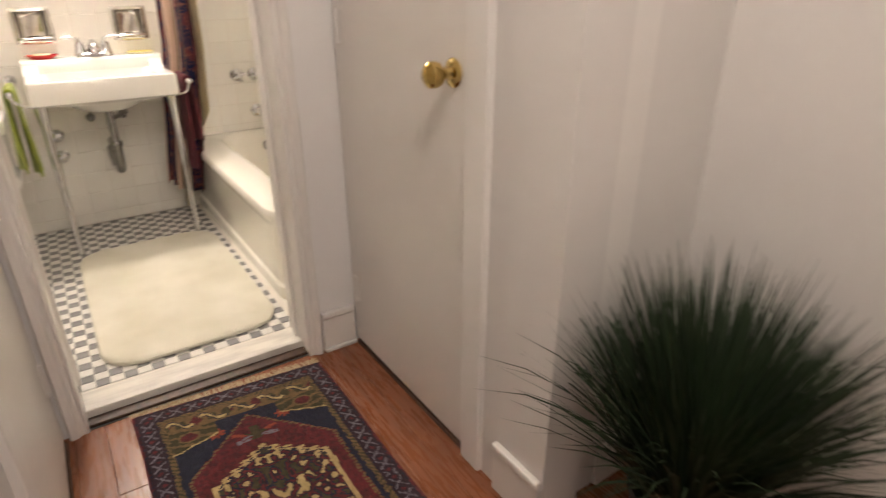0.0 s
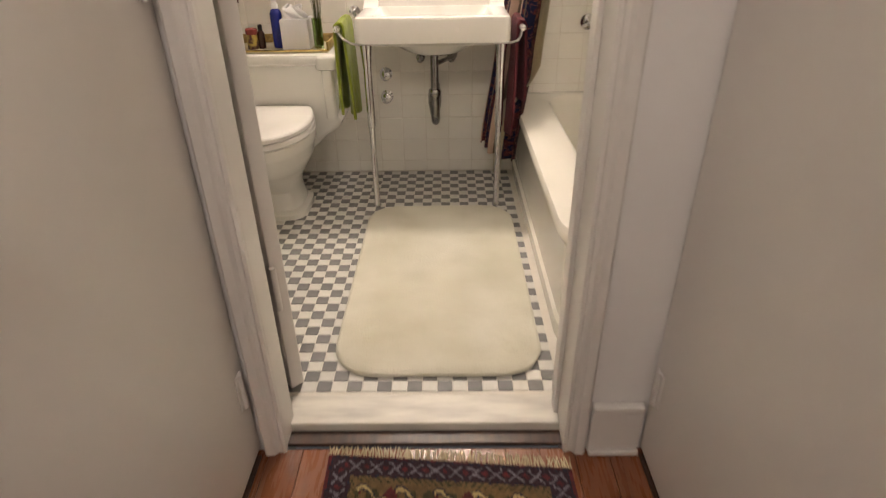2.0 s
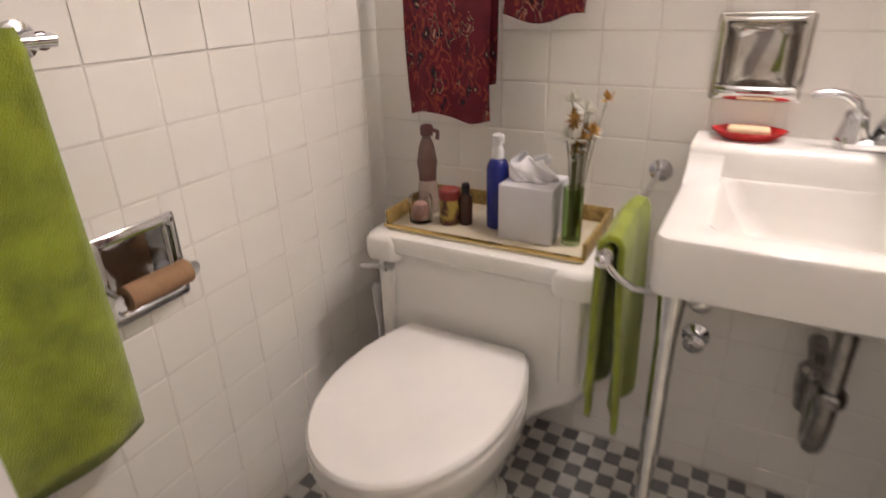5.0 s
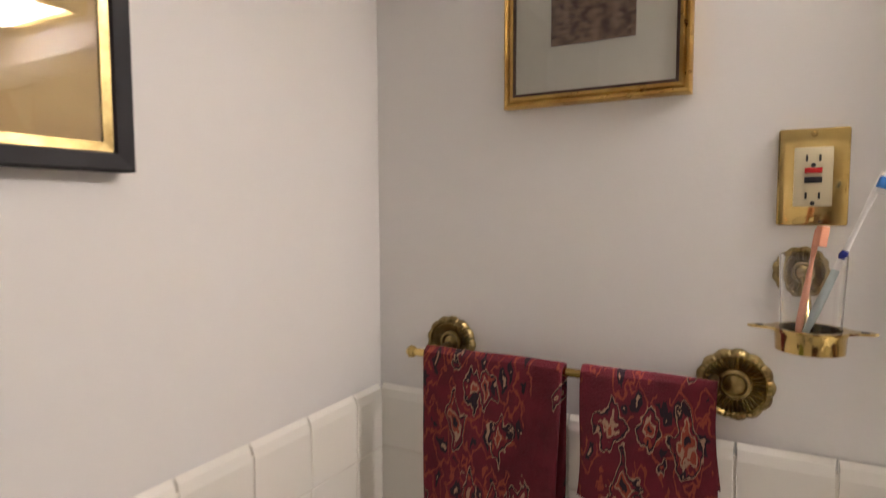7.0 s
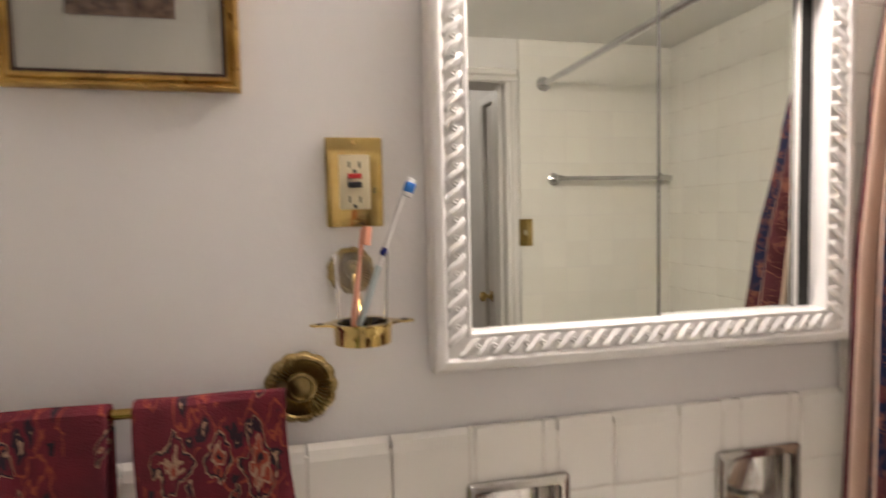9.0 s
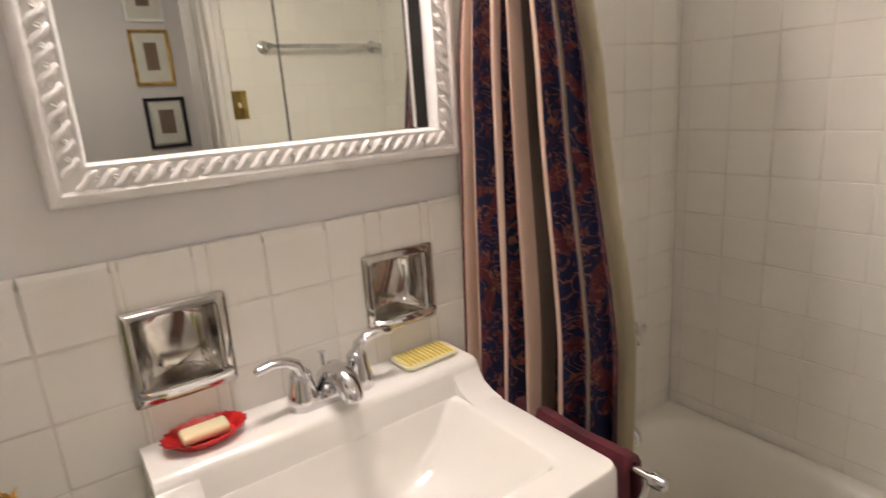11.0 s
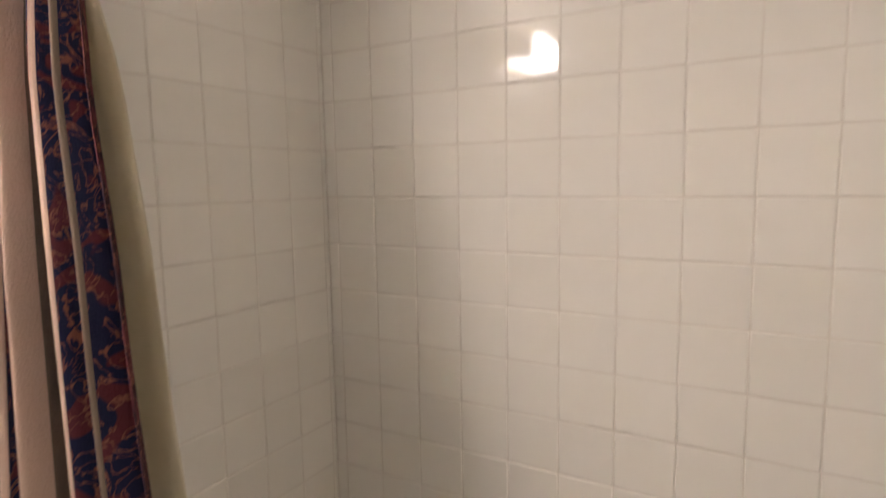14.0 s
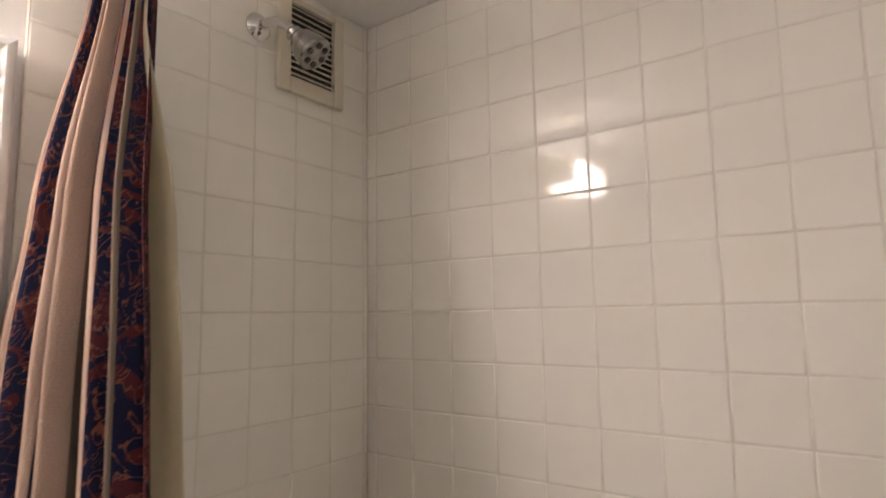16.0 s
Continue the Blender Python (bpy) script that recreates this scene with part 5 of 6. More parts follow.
def lid_ring(z, inset, back=0.196, tip=0.262, half=0.187):
    """An egg-shaped ring, round in front, narrowing to a straight hinge edge with rounded corners."""
    out = []
    for k in range(25):
        t = math.pi + math.pi * k / 24
        out.append((TCX + (half - inset) * math.cos(t), -0.500 + (tip - inset) * math.sin(t), z))
    b, w = back - inset * 0.6, half - inset
    for f, g in ((0.3, 0.985), (0.55, 0.935), (0.78, 0.86), (0.90, 0.81), (0.97, 0.765), (1.0, 0.70), (1.0, 0.35)):
        out.append((TCX + w * g, -0.500 + b * f, z))
    for f, g in ((1.0, -0.35), (1.0, -0.70), (0.97, -0.765), (0.90, -0.81), (0.78, -0.86), (0.55, -0.935), (0.3, -0.985)):
        out.append((TCX + w * g, -0.500 + b * f, z))
    return out


part("seat", loft([lid_ring(z, i) for z, i in ((0.3765, 0.008), (0.381, 0.0), (0.396, 0.0), (0.401, 0.005))]), SEAT_PLASTIC, toilet)
part("seat_lid", loft([lid_ring(z, i) for z, i in ((0.4025, 0.006), (0.406, 0.001), (0.419, 0.001), (0.4255, 0.007), (0.4285, 0.03), (0.4300, 0.10))]), SEAT_PLASTIC, toilet)
for x in (0.32, 0.46):
    part("seat_hinge", tube([(x - 0.016, -0.300, 0.408), (x + 0.016, -0.300, 0.408)], 0.010, 12), SEAT_PLASTIC, toilet)
fl = part("flush_boss", lathe([(0.015, 0.0), (0.015, 0.006), (0.010, 0.014), (0.009, 0.024), (0.004, 0.026)], 16, at(0.192, -0.289, 0.553) @ ALONG_Y), CHROME, toilet, "chrome flush lever")
part("flush_lever", tube([(0.192, -0.306, 0.553), (0.165, -0.311, 0.552), (0.132, -0.314, 0.548)], [0.006, 0.005, 0.007], 10), CHROME, fl)
for x in (0.262, 0.487):
    part("bolt_cap", lathe([(0.013, 0.0), (0.012, 0.010), (0.006, 0.015), (0.002, 0.016)], 14, at(x + (0.004 if x < 0.3 else -0.012), -0.36, 0.024)), PORCELAIN, toilet)
brush = empty("toilet_brush", "white plastic toilet brush standing beside the toilet", "toilet brush")
part("pot", lathe([(0.045, 0.0), (0.048, 0.01), (0.042, 0.11), (0.036, 0.115), (0.034, 0.11), (0.01, 0.10)], 24, at(0.085, -0.20, 0.0)), BRUSH_WHITE, brush)
part("handle", tube([(0.085, -0.20, 0.10), (0.088, -0.205, 0.33), (0.089, -0.207, 0.37), (0.090, -0.208, 0.425), (0.090, -0.208, 0.44)], [0.006, 0.006, 0.010, 0.013, 0.008], 12), BRUSH_WHITE, brush)

# ---- toilet paper holder ----
tp = empty("paper_holder", "recessed chrome toilet paper holder in side wall", "paper holder")
tp.matrix_world = at(0.0075, -0.748, 0.708) @ Matrix.Rotation(radians(90), 4, "Z")
bm = bmesh.new()
a, c = rrect(-0.077, 0.077, -0.078, 0.078, 0, 0.006, 3), rrect(-0.063, 0.063, -0.062, 0.062, 0, 0.008, 3)
loft([[(x, -h, z) for x, z, _ in r] for r, h in ((a, 0.0), (a, 0.006), (rrect(-0.074, 0.074, -0.075, 0.075, 0, 0.006, 3), 0.009), (c, 0.010), (c, 0.004), (rrect(-0.058, 0.058, -0.057, 0.057, 0, 0.015, 3), -0.02), (rrect(-0.048, 0.048, -0.046, 0.046, 0, 0.02, 3), -0.042), (rrect(-0.03, 0.03, -0.03, 0.03, 0, 0.02, 3), -0.048))], bm, False, True)
part("frame", bm, CHROME, tp)
for s in (-1, 1):
    part("ear", tube([(s * 0.066, -0.008, -0.02), (s * 0.068, -0.026, -0.022), (s * 0.068, -0.040, -0.022)], [0.013, 0.012, 0.014], 12), CHROME, tp)
roll = part("paper_roll", lathe([(0.0195, -0.058), (0.0215, -0.058), (0.0215, 0.058), (0.0195, 0.058)], 28, at(0.0, -0.034, -0.022) @ ALONG_X), CARDBOARD, tp, "empty brown cardboard roll")
part("roller", tube([(-0.066, -0.034, -0.022), (0.066, -0.034, -0.022)], 0.008, 12), CHROME, tp)

# ---- things on the tank ----
TT = 0.6325
tray = empty("tray", "gold wicker-edged tray on the toilet tank", "tray")
part("bottom", loft([rrect(0.178, 0.628, -0.276, -0.055, z, 0.012) for z in (TT, TT + 0.005)]), material("tray_base", (0.66, 0.60, 0.47), 0.2, color2=(0.55, 0.48, 0.33), scale=14), tray, "pale glossy tray base")
for b in ((0.176, 0.630, -0.279, -0.271), (0.176, 0.630, -0.060, -0.052), (0.176, 0.184, -0.2705, -0.0605), (0.622, 0.630, -0.2705, -0.0605)):
    part("rim", box(b[0], b[1], b[2], b[3], TT + 0.0055, TT + (0.014 if b[3] - b[2] < 0.02 and b[2] < -0.2 else 0.042), 0.003), WICKER if b[2] > -0.2 or b[1] - b[0] < 0.02 else BRASS, tray)
TB = TT + 0.0055
sp = empty("spray_bottle", "clear spray bottle with brown spray trigger on tray", "bottle")
part("bottle", lathe([(0.021, 0.0), (0.023, 0.004), (0.023, 0.06), (0.0205, 0.079)], 24, at(0.220, -0.15, TB)), material("cloudy_bottle", (0.52, 0.42, 0.37), 0.14, scale=30, color2=(0.36, 0.26, 0.22)), sp, "cloudy clear lower half")
part("shoulder", lathe([(0.0205, 0.0795), (0.021, 0.10), (0.024, 0.12), (0.017, 0.160), (0.010, 0.178)], 24, at(0.220, -0.15, TB)), material("amber_liquid", (0.11, 0.05, 0.04), 0.12, scale=9, color2=(0.18, 0.11, 0.09), spread=0.1), sp, "brown upper half")
hd = part("trigger_head", box(0.208, 0.236, -0.162, -0.138, TB + 0.179, TB + 0.208, 0.008), TAUPE, sp, "brown trigger head")
part("trigger", tube([(0.234, -0.15, TB + 0.196), (0.250, -0.15, TB + 0.193), (0.248, -0.15, TB + 0.176)], 0.005, 8), TAUPE, hd)
gj = empty("glass_jar", "small clear glass jar of pink cotton on tray", "jar")
part("glass", lathe([(0.022, 0.0), (0.026, 0.003), (0.027, 0.052), (0.025, 0.062), (0.023, 0.062), (0.0245, 0.050), (0.0235, 0.005), (0.002, 0.004)], 24, at(0.236, -0.215, TB)), CLEAR, gj)
part("cotton", lathe([(0.015, 0.006), (0.021, 0.012), (0.022, 0.030), (0.014, 0.044), (0.004, 0.048)], 20, at(0.236, -0.215, TB)), material("pink_cotton", (0.50, 0.30, 0.25), 0.95, color2=(0.34, 0.18, 0.15), scale=60, bump=0.5, bump_scale=120), gj, "pinkish cotton filling")
jar = empty("jar", "dark jar with yellow label and red lid on tray", "jar")
part("body", lathe([(0.022, 0.0), (0.0235, 0.003), (0.0235, 0.052), (0.021, 0.058)], 24, at(0.300, -0.195, TB)), LABEL_YELLOW, jar, "yellow and maroon printed label")
part("lid", lathe([(0.0235, 0.0585), (0.0245, 0.061), (0.0245, 0.078), (0.022, 0.081)], 24, at(0.300, -0.195, TB)), material("dark_red_lid", (0.22, 0.02, 0.015), 0.35, scale=9), jar, "dark red lid")
db = empty("small_bottle", "small dark bottle with black cap on tray", "bottle")
part("body", lathe([(0.014, 0.0), (0.015, 0.003), (0.015, 0.062), (0.008, 0.072)], 20, at(0.335, -0.185, TB)), material("dark_glass", (0.05, 0.02, 0.015), 0.15, scale=9), db)
part("cap", lathe([(0.008, 0.0725), (0.009, 0.074), (0.009, 0.092), (0.007, 0.094)], 16, at(0.335, -0.185, TB)), BLACK_PAINT, db)
pump = empty("lotion_bottle", "cobalt blue lotion bottle with white pump on tray", "bottle")
part("body", lathe([(0.022, 0.0), (0.0245, 0.004), (0.0245, 0.135), (0.018, 0.150), (0.011, 0.154)], 28, at(0.405, -0.170, TB)), BLUE_PLASTIC, pump)
part("pump_head", lathe([(0.013, 0.1545), (0.013, 0.172), (0.010, 0.176), (0.010, 0.186), (0.0125, 0.188), (0.0125, 0.203), (0.006, 0.206)], 20, at(0.405, -0.170, TB)), WHITE_PLASTIC, pump, "white pump head")
part("pump_spout", tube([(0.405, -0.170, TB + 0.197), (0.420, -0.185, TB + 0.197)], 0.005, 8), WHITE_PLASTIC, pump)
tb = empty("tissue_box", "white cube tissue box with a tissue pulled up", "tissue box")
part("carton", box(0.432, 0.546, -0.232, -0.120, TB, TB + 0.118, 0.003), CARTON, tb)


def tissue_fn(u, v):
    a = u * 2 * math.pi
    r = 0.030 * (1 - v) ** 0.7 + 0.018 * v * (1 + 0.5 * math.sin(3 * a + 1)) + 0.006 * math.sin(5 * a + 6 * v)
    return (0.486 + 1.5 * r * math.cos(a) - 0.016 * v, -0.176 + 0.9 * r * math.sin(a), TB + 0.1185 + 0.045 * v + 0.008 * v * math.sin(4 * a))


cloth("tissue", tissue_fn, 40, 10, TISSUE, tb, "crumpled white tissue", 0.0006)
vase = empty("bud_vase", "narrow clear green glass vase of dried flowers", "vase")
part("glass", lathe([(0.019, 0.0), (0.020, 0.003), (0.0205, 0.118), (0.0185, 0.118), (0.018, 0.010), (0.002, 0.008)], 24, at(0.578, -0.195, TB)), GREEN_GLASS, vase)
flowers = empty("dried_flowers", "dried white and ochre flowers standing in vase", "flowers")
fr = random.Random(11)
for k in range(26):
    a, sp_ = fr.uniform(0, 6.28), fr.uniform(0.004, 0.036)
    foot = Vector((0.578 + 0.008 * math.cos(a), -0.195 + 0.008 * math.sin(a), TB + 0.015))
    tip = Vector((0.588 + sp_ * math.cos(a) * 1.2, -0.195 + sp_ * math.sin(a), TB + fr.uniform(0.175, 0.292)))
    part("stem", tube(arc(foot, foot.lerp(tip, 0.5) - Vector((sp_ * math.cos(a) * 0.4, sp_ * math.sin(a) * 0.4, 0)), tip, 5), 0.0011, 6), STEM, flowers)
    bm = bmesh.new()
    ax = (tip - foot).normalized().to_track_quat("Z", "Y").to_matrix().to_4x4()
    white = k % 2 == 0
    for p in range(22):
        ang = radians(40 * p + fr.uniform(-8, 8))
        q = Matrix.Translation(tip) @ ax @ Matrix.Rotation(ang, 4, "Z") @ Matrix.Rotation(radians(fr.uniform(-85, 25)), 4, "Y")
        L = fr.uniform(0.018, 0.029) if white else fr.uniform(0.014, 0.023)
        vs = [bm.verts.new(q @ Vector(v)) for v in ((0, -0.0012, 0), (L * 0.55, -0.0048, 0.001), (L, 0, 0.003), (L * 0.55, 0.0048, 0.001), (0, 0.0012, 0))]
        bm.faces.new(vs)
    part("blossom", bm, PETAL_WHITE if white else PETAL_OCHRE, flowers, "dried white blossom" if white else "dried ochre blossom")

# ---- bath mat ----
bm = bmesh.new()
ring_list = []
for s, h in [(1.0, 0.002), (1.005, 0.008), (1.0, 0.016), (0.985, 0.0205), (0.96, 0.0225)] + [(0.96 - 0.96 * k / 16, 0.023) for k in range(1, 16)]:
    r = rrect(1.083 - 0.300 * s, 1.083 + 0.300 * s, -0.985 - 0.537 * s, -0.985 + 0.537 * s, h, 0.125 * s, 16)
    ring_list.append([(x + 0.0015 * math.sin(x * 60 + y * 40), y + 0.002 * math.sin(y * 50 + x * 31), z + (0.0050 * noise.noise(Vector((x * 6, y * 6, 0))) + 0.0022 * noise.noise(Vector((x * 40, y * 40, 3))) if z > 0.01 else 0)) for x, y, z in r])
loft(ring_list, bm)
tagged(obj("bath_mat", bm, MAT_PILE, smooth=True), "cream fluffy bath mat with rounded corners on mosaic floor", "mat")

# ---- hall rug ----
RUG = [material("rug_" + n, c, 0.95, color2=c2, scale=70, bump=0.8, bump_scale=330) for n, c, c2 in (
    ("navy", (0.010, 0.012, 0.030), (0.006, 0.007, 0.018)), ("maroon", (0.12, 0.010, 0.014), (0.045, 0.006, 0.009)), ("tan", (0.16, 0.098, 0.038), (0.09, 0.055, 0.022)),
    ("orange", (0.27, 0.050, 0.022), (0.18, 0.032, 0.014)), ("plum", (0.026, 0.009, 0.017), (0.014, 0.005, 0.010)), ("olive", (0.055, 0.045, 0.016), (0.03, 0.026, 0.009)), ("grey", (0.15, 0.14, 0.17), (0.10, 0.09, 0.11)), ("cream", (0.42, 0.32, 0.15), (0.30, 0.22, 0.09)))]
RX0, RX1, RY1, RLEN = 0.822, 1.402, -1.762, 1.16
CELL = 0.0042


def rug_colour(x, d):
    """The wool x across from the middle line and d in from the nearer end: a hooked hexagon on navy inside plum and vine borders."""
    navy, maroon, tan, orange, plum, olive, grey, cream = range(8)
    e = min(0.29 - abs(x), d)
    side = 0.29 - abs(x) < d
    b = d if side else x + 0.29
    if e < 0.060:
        if e < 0.006:
            return maroon
        q, w = (b % 0.047) - 0.0235, e - 0.033
        if abs(abs(q) - abs(w)) < 0.0034 and abs(w) < 0.017:
            return grey
        q2 = ((b + 0.0235) % 0.047) - 0.0235
        if abs(q2) + abs(w) < 0.008:
            return maroon
        return navy if abs(w) > 0.021 and (b % 0.02) < 0.006 else plum
    if e < 0.074:
        return tan if ((b + e * (1 if x > 0 else -1)) % 0.016) < 0.010 else olive
    if d < 0.138:                                  # the vine band across the end
        if d > 0.132 or d < 0.080:
            return tan
        q, w = (x % 0.088) - 0.044, d - 0.107
        if abs(q) / 0.020 + abs(w) / 0.021 < 1:
            return maroon if int((x + 1) / 0.088) % 2 else olive
        v = abs(w - 0.018 * math.sin(x * 71.4))
        if v < 0.0052:
            return cream
        if v < 0.010:
            return navy
        return olive if (abs(q) > 0.030 and abs(w) < 0.016) else tan
    slope = d + 0.30 * abs(x)
    if d < 0.235 - 0.32 * (0.215 - abs(x)) and abs(x) > 0.088:         # the filled corners
        if d > 0.229 - 0.32 * (0.215 - abs(x)):
            return cream
        q = math.hypot(abs(x) - 0.165, (d - 0.172) * 1.3)
        return maroon if q < 0.022 else (tan if q < 0.030 or int(slope / 0.012) % 3 == 0 else olive)
    if math.hypot((abs(x) - 0.098) * 0.8, d - 0.196) < 0.018 + 0.004 * math.sin(8 * math.atan2(d - 0.196, abs(x) - 0.098)):
        return orange if math.hypot(abs(x) - 0.098, d - 0.196) > 0.006 else maroon
    k = d - 0.150 - abs(x)
    if abs(x) > 0.200 or k < 0:
        return navy
    if k < 0.011 or abs(x) > 0.190:
        return tan if (d % 0.012) < 0.008 else maroon
    m2 = (d - 0.305) * 1.5 - abs(x) + 0.008 * (1 if (d % 0.02) < 0.01 else -1)
    if m2 > 0 and abs(x) < 0.155:
        if m2 < 0.020 or abs(x) > 0.143:
            return cream
        if m2 < 0.030:
            return navy
        f = noise.noise(Vector((abs(x) * 48, d * 40, 3.3)))
        return cream if f > 0.22 else (plum if f > 0.02 else (maroon if f > -0.2 else (navy if f > -0.34 else olive)))
    px, py = abs(x), d - 0.243
    if px < 0.014 and abs(py) < 0.028:
        return olive
    if abs(py + 0.30 * (px - 0.03)) < 0.006 and px < 0.062:
        return orange if px > 0.028 else olive
    if px < 0.060 and (abs(py - 0.30 * px - 0.006) < 0.0035 or abs(py - 0.16 * px - 0.020) < 0.003):
        return grey
    return maroon


n, m = round((RX1 - RX0) / CELL), round(RLEN / CELL)
bm = bmesh.new()


def rug_z(x, y):
    return HALL_Z + 0.0075 + 0.0008 * math.sin(x * 17) * math.sin(y * 13)


grid = [[bm.verts.new((RX0 + CELL * i + 0.003 * math.sin(j * 0.0375), RY1 - CELL * j - 0.045 * (i / n), rug_z(i, j))) for j in range(m + 1)] for i in range(n + 1)]
for i in range(n):
    for j in range(m):
        f = bm.faces.new((grid[i][j], grid[i + 1][j], grid[i + 1][j + 1], grid[i][j + 1]))
        w1, w2 = 0.0045 * noise.noise(Vector((i * 0.26, j * 0.26, 1))), 0.0045 * noise.noise(Vector((i * 0.26, j * 0.26, 7)))
        d = min(j + 0.5, m - j - 0.5) * CELL
        f.material_index = rug_colour((i + 0.5) * CELL - 0.29 + w1, d + w2)
rim = [v for v in bm.verts if v.is_boundary]
res = bmesh.ops.extrude_edge_only(bm, edges=[e for e in bm.edges if e.is_boundary])
for v in res["geom"]:
    if isinstance(v, bmesh.types.BMVert):
        v.co.z = HALL_Z + 0.0008
rug = empty("hall_rug", "navy and maroon patterned wool rug on wooden floor", "rug")
part("rug_field", bm, RUG, rug, "", False)
bm = bmesh.new()
fg = random.Random(8)
for k in range(120):
    t = (k + fg.uniform(-0.3, 0.3)) / 119
    x, y = RX0 + (RX1 - RX0) * t, RY1 - 0.045 * t
    dx = fg.uniform(-0.012, 0.012)
    tube([(x, y - 0.004, HALL_Z + 0.006), (x + dx * 0.4, y + 0.012, HALL_Z + 0.0035), (x + dx, y + fg.uniform(0.026, 0.036), HALL_Z + 0.003)], [0.0026, 0.0024, 0.0014], 5, bm)
tagged(part("fringe", bm, material("fringe_cotton", (0.50, 0.40, 0.26), 0.95, scale=60, color2=(0.36, 0.28, 0.17)), rug, "knotted cream cotton fringe"), kind="stuff")

# ---- plant ----
plant = empty("grass_plant", "bushy dark green grass plant in a black pot", "plant", (0, 0, 0))
PX, PY = 1.760, -2.965
part("pot", lathe([(0.085, 0.0), (0.09, 0.004), (0.115, 0.21), (0.122, 0.215), (0.122, 0.235), (0.110, 0.235), (0.106, 0.20), (0.02, 0.195)], 32, at(PX, PY, HALL_Z)), POT_BLACK, plant)
gr = random.Random(21)
vs, fs = [], []
for k in range(1150):
    a, q = gr.uniform(0, 2 * math.pi), gr.random() ** 0.55
    lean = 0.05 + 0.24 * q * gr.uniform(0.5, 1.15)
    H = gr.uniform(0.40, 0.62) * (1 - 0.22 * q)
    bx, by = PX + 0.095 * q * math.cos(a), PY + 0.095 * q * math.sin(a)
    w = gr.uniform(0.0028, 0.0058)
    droop = gr.uniform(0.0, 0.12) * q
    if gr.random() < 0.05:
        lean, droop = lean * 1.35, droop + 0.08
    side = Vector((-math.sin(a), math.cos(a), 0)) @ Matrix.Rotation(gr.uniform(-1, 1), 3, "Z")
    base = len(vs)
    for s in range(6):
        t = s / 5
        p = Vector((bx + lean * t ** 1.5 * math.cos(a), by + lean * t ** 1.5 * math.sin(a), HALL_Z + 0.19 + H * t - droop * t ** 3))
        ww = w * (1 - t ** 2) + 0.0002
        p.x = min(p.x, 2.018)
        vs += [tuple(p - side * ww), tuple(p + side * ww)]
    fs += [(base + 2 * s, base + 2 * s + 1, base + 2 * s + 3, base + 2 * s + 2) for s in range(5)]
me = bpy.data.meshes.new("foliage")
me.from_pydata(vs, [], fs)
me.materials.append(material("grass_blade", (0.034, 0.060, 0.022), 0.55, color2=(0.010, 0.020, 0.009), scale=9, spread=0.3))
o = tagged(new("foliage", me), "narrow dark green arching blades", kind="stuff")
o.parent = plant

# ---- tiles, planks and mosaic ----
def tile_mesh(name, w, h, mat, thick=0.008, edge=0.003, top=0.0):
    """A glazed tile in the x-z plane, its face towards -y, with softened edges; top rolls over its upper edge."""
    me = bpy.data.meshes.new(name)
    a, b = w / 2, h / 2
    if top:
        prof = [(-b, 0.0, 0.0), (-b, -thick + 0.003, 0.0), (-b + edge, -thick, edge), (b - top, -thick, edge), (b - 0.35 * top, -thick + 0.003, edge), (b - 0.08 * top, -thick + 0.008, edge * 0.6), (b, 0.0, 0.0)]
        vs = [(-a + i, y, z) for z, y, i in prof] + [(a - i, y, z) for z, y, i in prof]
        n = len(prof)
        fs = [(k, n + k, n + k + 1, k + 1) for k in range(n - 1)]
        fs += [tuple(range(n)), tuple(range(2 * n - 1, n - 1, -1))]
    else:
        vs, fs = [], []
        for y, i in ((0.0, 0.0), (-thick + 0.003, 0.0), (-thick + 0.0010, edge * 0.35), (-thick, edge * 1.4)):
            vs += [(-a + i, y, -b + i), (a - i, y, -b + i), (a - i, y, b - i), (-a + i, y, b - i)]
        for r in range(3):
            for k in range(4):
                fs.append((r * 4 + k, r * 4 + (k + 1) % 4, r * 4 + 4 + (k + 1) % 4, r * 4 + 4 + k))
        fs.append((12, 13, 14, 15))
    me.from_pydata(vs, [], fs)
    me.materials.append(mat)
    for p in me.polygons:
        p.use_smooth = len(p.vertices) == 4 and not top
    if not top:
        me.polygons[len(fs) - 1].use_smooth = False
    return me


tile_rng = random.Random(5)
tile_cache = {}


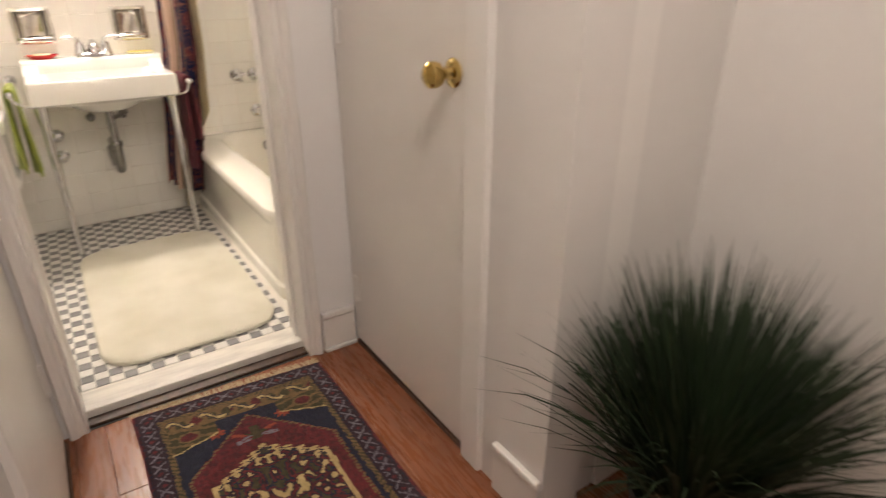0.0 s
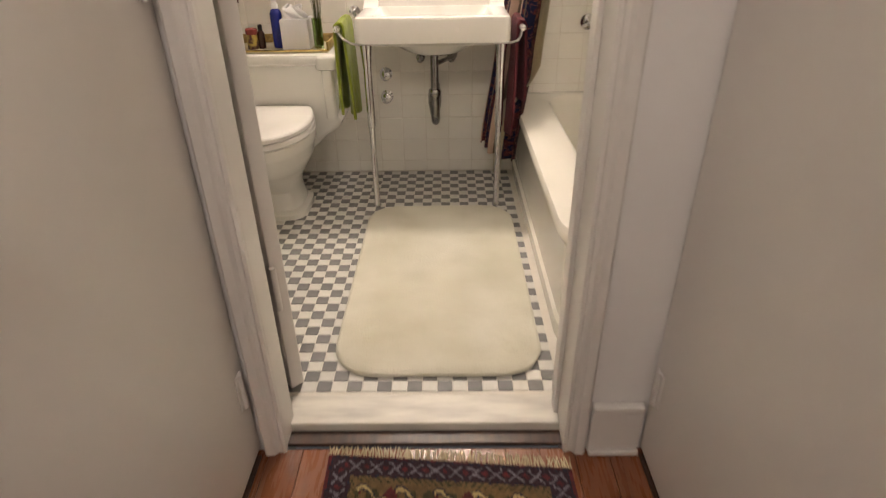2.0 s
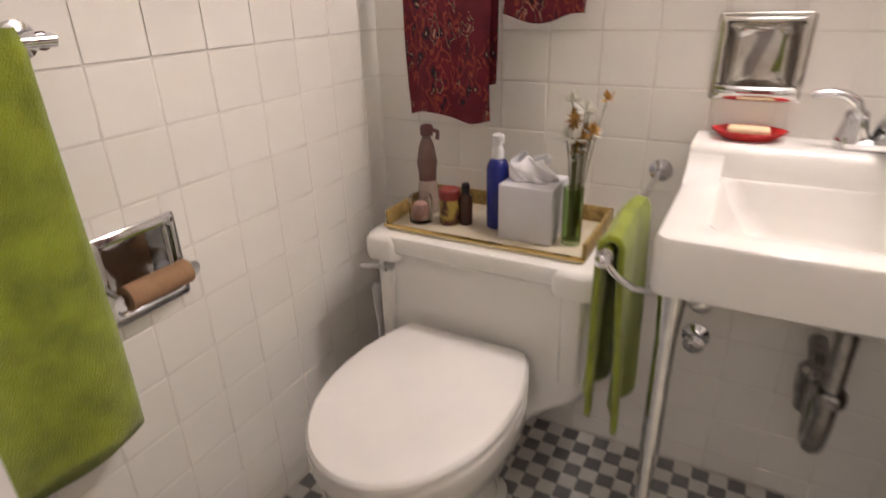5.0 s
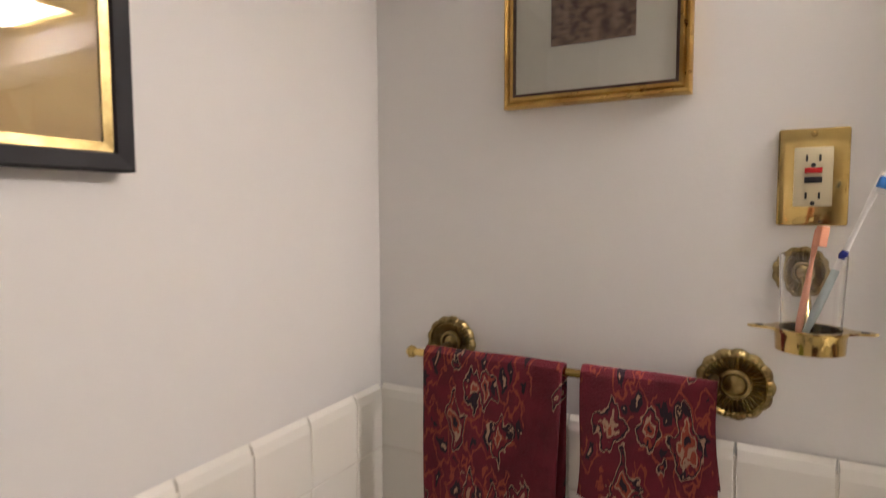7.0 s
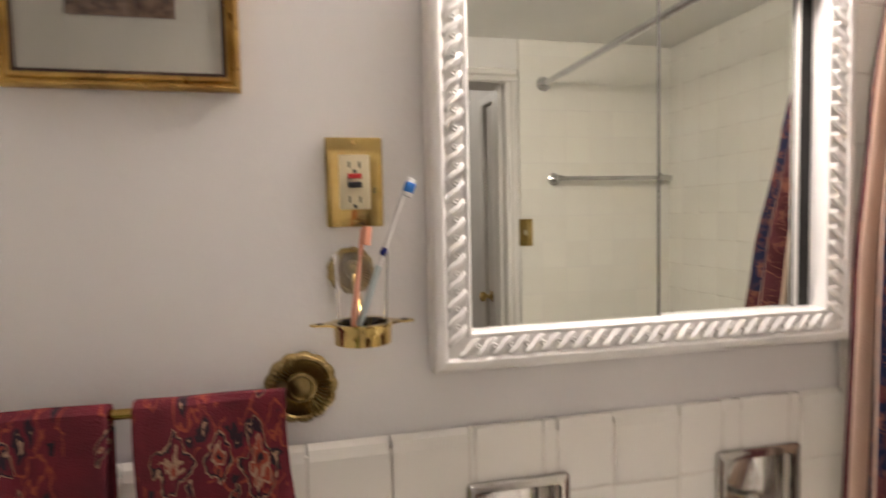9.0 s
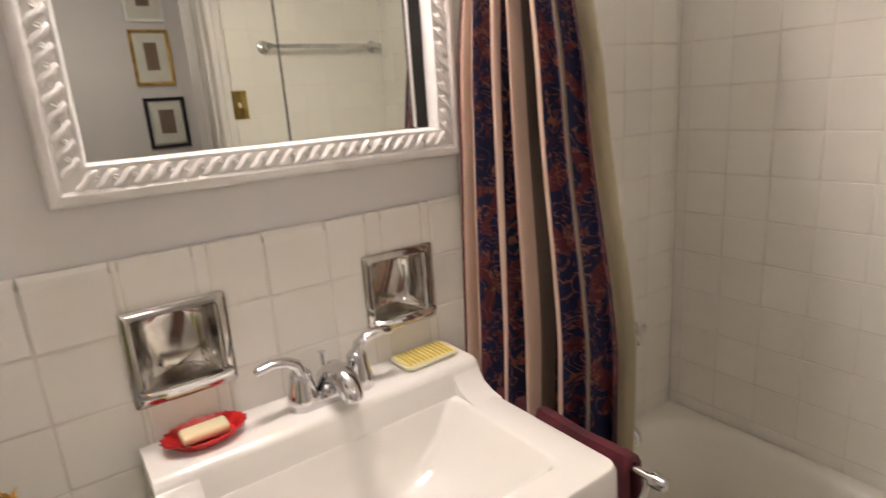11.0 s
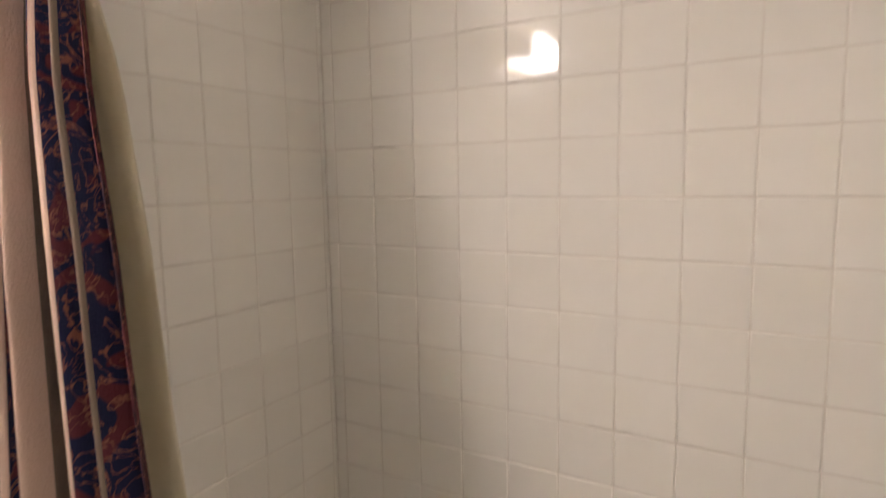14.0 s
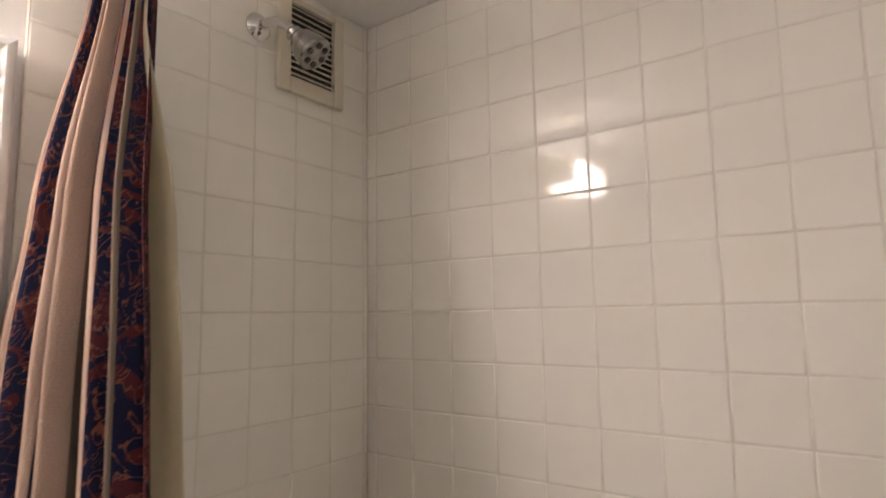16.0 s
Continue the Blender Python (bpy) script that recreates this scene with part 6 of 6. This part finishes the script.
def lay_tiles(parent, m, us, zs, skip=(), cap_top=0.0, thick=0.008, mat=None, name="tile"):
    """Tiles between the joints us and zs on the plane that m maps x-z to."""
    for u0, u1 in zip(us, us[1:]):
        for k, (z0, z1) in enumerate(zip(zs, zs[1:])):
            if u1 - u0 < 0.012 or z1 - z0 < 0.012:
                continue
            whole = slab(u0, u1, z0, z1, skip)
            if whole != [(u0, u1, z0, z1)]:
                for q in whole:
                    if q[1] - q[0] > 0.006 and q[3] - q[2] > 0.006:
                        o = new(name, tile_mesh(name, q[1] - q[0] - 0.001, q[3] - q[2] - 0.001, mat or TILE_GLAZE, thick, 0.0025, 0.0))
                        o.parent = parent
                        o.matrix_basis = m @ at((q[0] + q[1]) / 2, 0, (q[2] + q[3]) / 2)
                continue
            top = cap_top if cap_top and k == len(zs) - 2 else 0.0
            key = (round(u1 - u0, 4), round(z1 - z0, 4), bool(top), thick)
            if key not in tile_cache:
                tile_cache[key] = tile_mesh(name, u1 - u0 - 0.0016, z1 - z0 - 0.0016, mat or TILE_GLAZE, thick + (0.0015 if top else 0), 0.0016 if top else 0.0019, top)
            o = new(name, tile_cache[key])
            o.parent = parent
            tilt = Euler((tile_rng.gauss(0, 0.0026), 0, tile_rng.gauss(0, 0.0026)))
            o.matrix_basis = m @ at((u0 + u1) / 2, 0, (z0 + z1) / 2) @ tilt.to_matrix().to_4x4()


def joints(start, step, lo, hi):
    out = [start + step * k for k in range(-60, 60) if lo + 0.006 < start + step * k < hi - 0.006]
    return [lo] + out + [hi]


DADO_Z = joints(1.034, 0.1085, 0.003, 1.145)
SURROUND_Z = joints(1.545, 0.1115, 0.385, 2.168)


def grout_sheet(wall, x0, x1, y0, y1, z0, z1, name):
    return part(name, box(x0, x1, y0, y1, z0, z1), GROUT, wall, "grey grout bed", False)


part("grout", wall_x(-0.0058, 0.0035, slab(0.0, 1.43, 0.0, 1.128, SINK_NICHES)), GROUT, wall_back, "grey grout bed", False)
grout_sheet(wall_back, 1.4305, 2.18, -0.0058, 0.0035, 0.0, 2.168, "grout")
part("grout", wall_y(-0.0035, 0.0058, slab(-1.57, -0.001, 0.0, 1.128, PAPER_NICHE)), GROUT, wall_left, "grey grout bed", False)
part("grout", wall_y(2.1742, 2.1835, slab(-1.57, -0.001, 0.3, 2.168, TUB_NICHE)), GROUT, wall_tub, "grey grout bed", False)
part("grout", box(DOOR_X1 + 0.06, 2.179, FRONT + 0.0005, FRONT + 0.0106, 0.0, 2.168), PALE_GROUT, wall_front, "white grout bed", False)
lay_tiles(wall_back, at(0, 0.001, 0), joints(0.675, 0.1115, 0.002, 1.43), DADO_Z, SINK_NICHES, cap_top=0.022)
lay_tiles(wall_back, at(0, 0.001, 0), joints(1.73, 0.1075, 1.431, 2.175), SURROUND_Z)
lay_tiles(wall_left, at(-0.001, 0, 0) @ turn_left, joints(-0.53, 0.112, -1.565, -0.008), DADO_Z, PAPER_NICHE, cap_top=0.022)
lay_tiles(wall_tub, at(2.181, 0, 0) @ turn_right, [-v for v in joints(-0.5905, 0.1105, -1.575, -0.008)][::-1], SURROUND_Z, [(-b, -a, c, d) for a, b, c, d in TUB_NICHE])
lay_tiles(wall_front, at(0, FRONT + 0.003, 0) @ Matrix.Rotation(radians(180), 4, "Z"), [-v for v in joints(1.55, 0.1105, DOOR_X1 + 0.062, 2.172)][::-1], joints(1.545, 0.1115, 0.003, 2.168))

# mosaic
MOSAIC = 0.0412


def mosaic_mesh(mat):
    me = bpy.data.meshes.new("mosaic_tile")
    a = MOSAIC / 2 - 0.0009
    vs, fs = [], []
    for z, i in ((-0.004, 0.0), (-0.001, 0.0), (0.0, 0.0012)):
        vs += [(-a + i, -a + i, z), (a - i, -a + i, z), (a - i, a - i, z), (-a + i, a - i, z)]
    for r in range(2):
        for k in range(4):
            fs.append((r * 4 + k, r * 4 + (k + 1) % 4, r * 4 + 4 + (k + 1) % 4, r * 4 + 4 + k))
    fs.append((8, 9, 10, 11))
    me.from_pydata(vs, [], fs)
    me.materials.append(mat)
    return me


mosaic = [mosaic_mesh(FLOOR_WHITE), mosaic_mesh(FLOOR_GREY)]
rest_v, rest_f = {0: [], 1: []}, {0: [], 1: []}
count = 0
for i in range(36):
    for j in range(38):
        x, y = 0.012 + MOSAIC * (i + 0.5), -0.008 - MOSAIC * (j + 0.5)
        if x + MOSAIC / 2 > 1.45 or y - MOSAIC / 2 < FRONT - 0.012:
            continue
        c = (i + j) % 2
        z = tile_rng.uniform(-0.0004, 0.0004)
        near = (y < -1.37) or (y < -0.47 and 0.42 < x < 0.80) or (x > 1.38 and y < -0.6)
        if near and count < 300:
            count += 1
            o = new("mosaic_tile", mosaic[c])
            o.parent = floor_bath
            o.location = (x, y, z)
        else:
            base = len(rest_v[c])
            rest_v[c] += [(v.co.x + x, v.co.y + y, v.co.z + z) for v in mosaic[c].vertices]
            rest_f[c] += [tuple(base + k for k in p.vertices) for p in mosaic[c].polygons]
for c, mt in ((0, FLOOR_WHITE), (1, FLOOR_GREY)):
    me = bpy.data.meshes.new("mosaic_field")
    me.from_pydata(rest_v[c], [], rest_f[c])
    me.materials.append(mt)
    o = tagged(new("mosaic_field", me), kind="stuff")
    o.parent = floor_bath

# hall planks
for i in range(64):
    x0 = 0.34 + 0.083 * i
    if x0 > 2.06:
        break
    cuts = [-4.6] + sorted(tile_rng.uniform(-4.4, -1.9) for _ in range(2)) + [HALL_FACE - 0.002]
    for y0, y1 in zip(cuts, cuts[1:]):
        if y1 - y0 > 0.05:
            part("plank", box(x0, x0 + 0.0825, y0 + 0.0008, y1, HALL_Z - 0.007, HALL_Z, 0.0012, 1), FLOOR_WOOD, floor_hall, "", False)
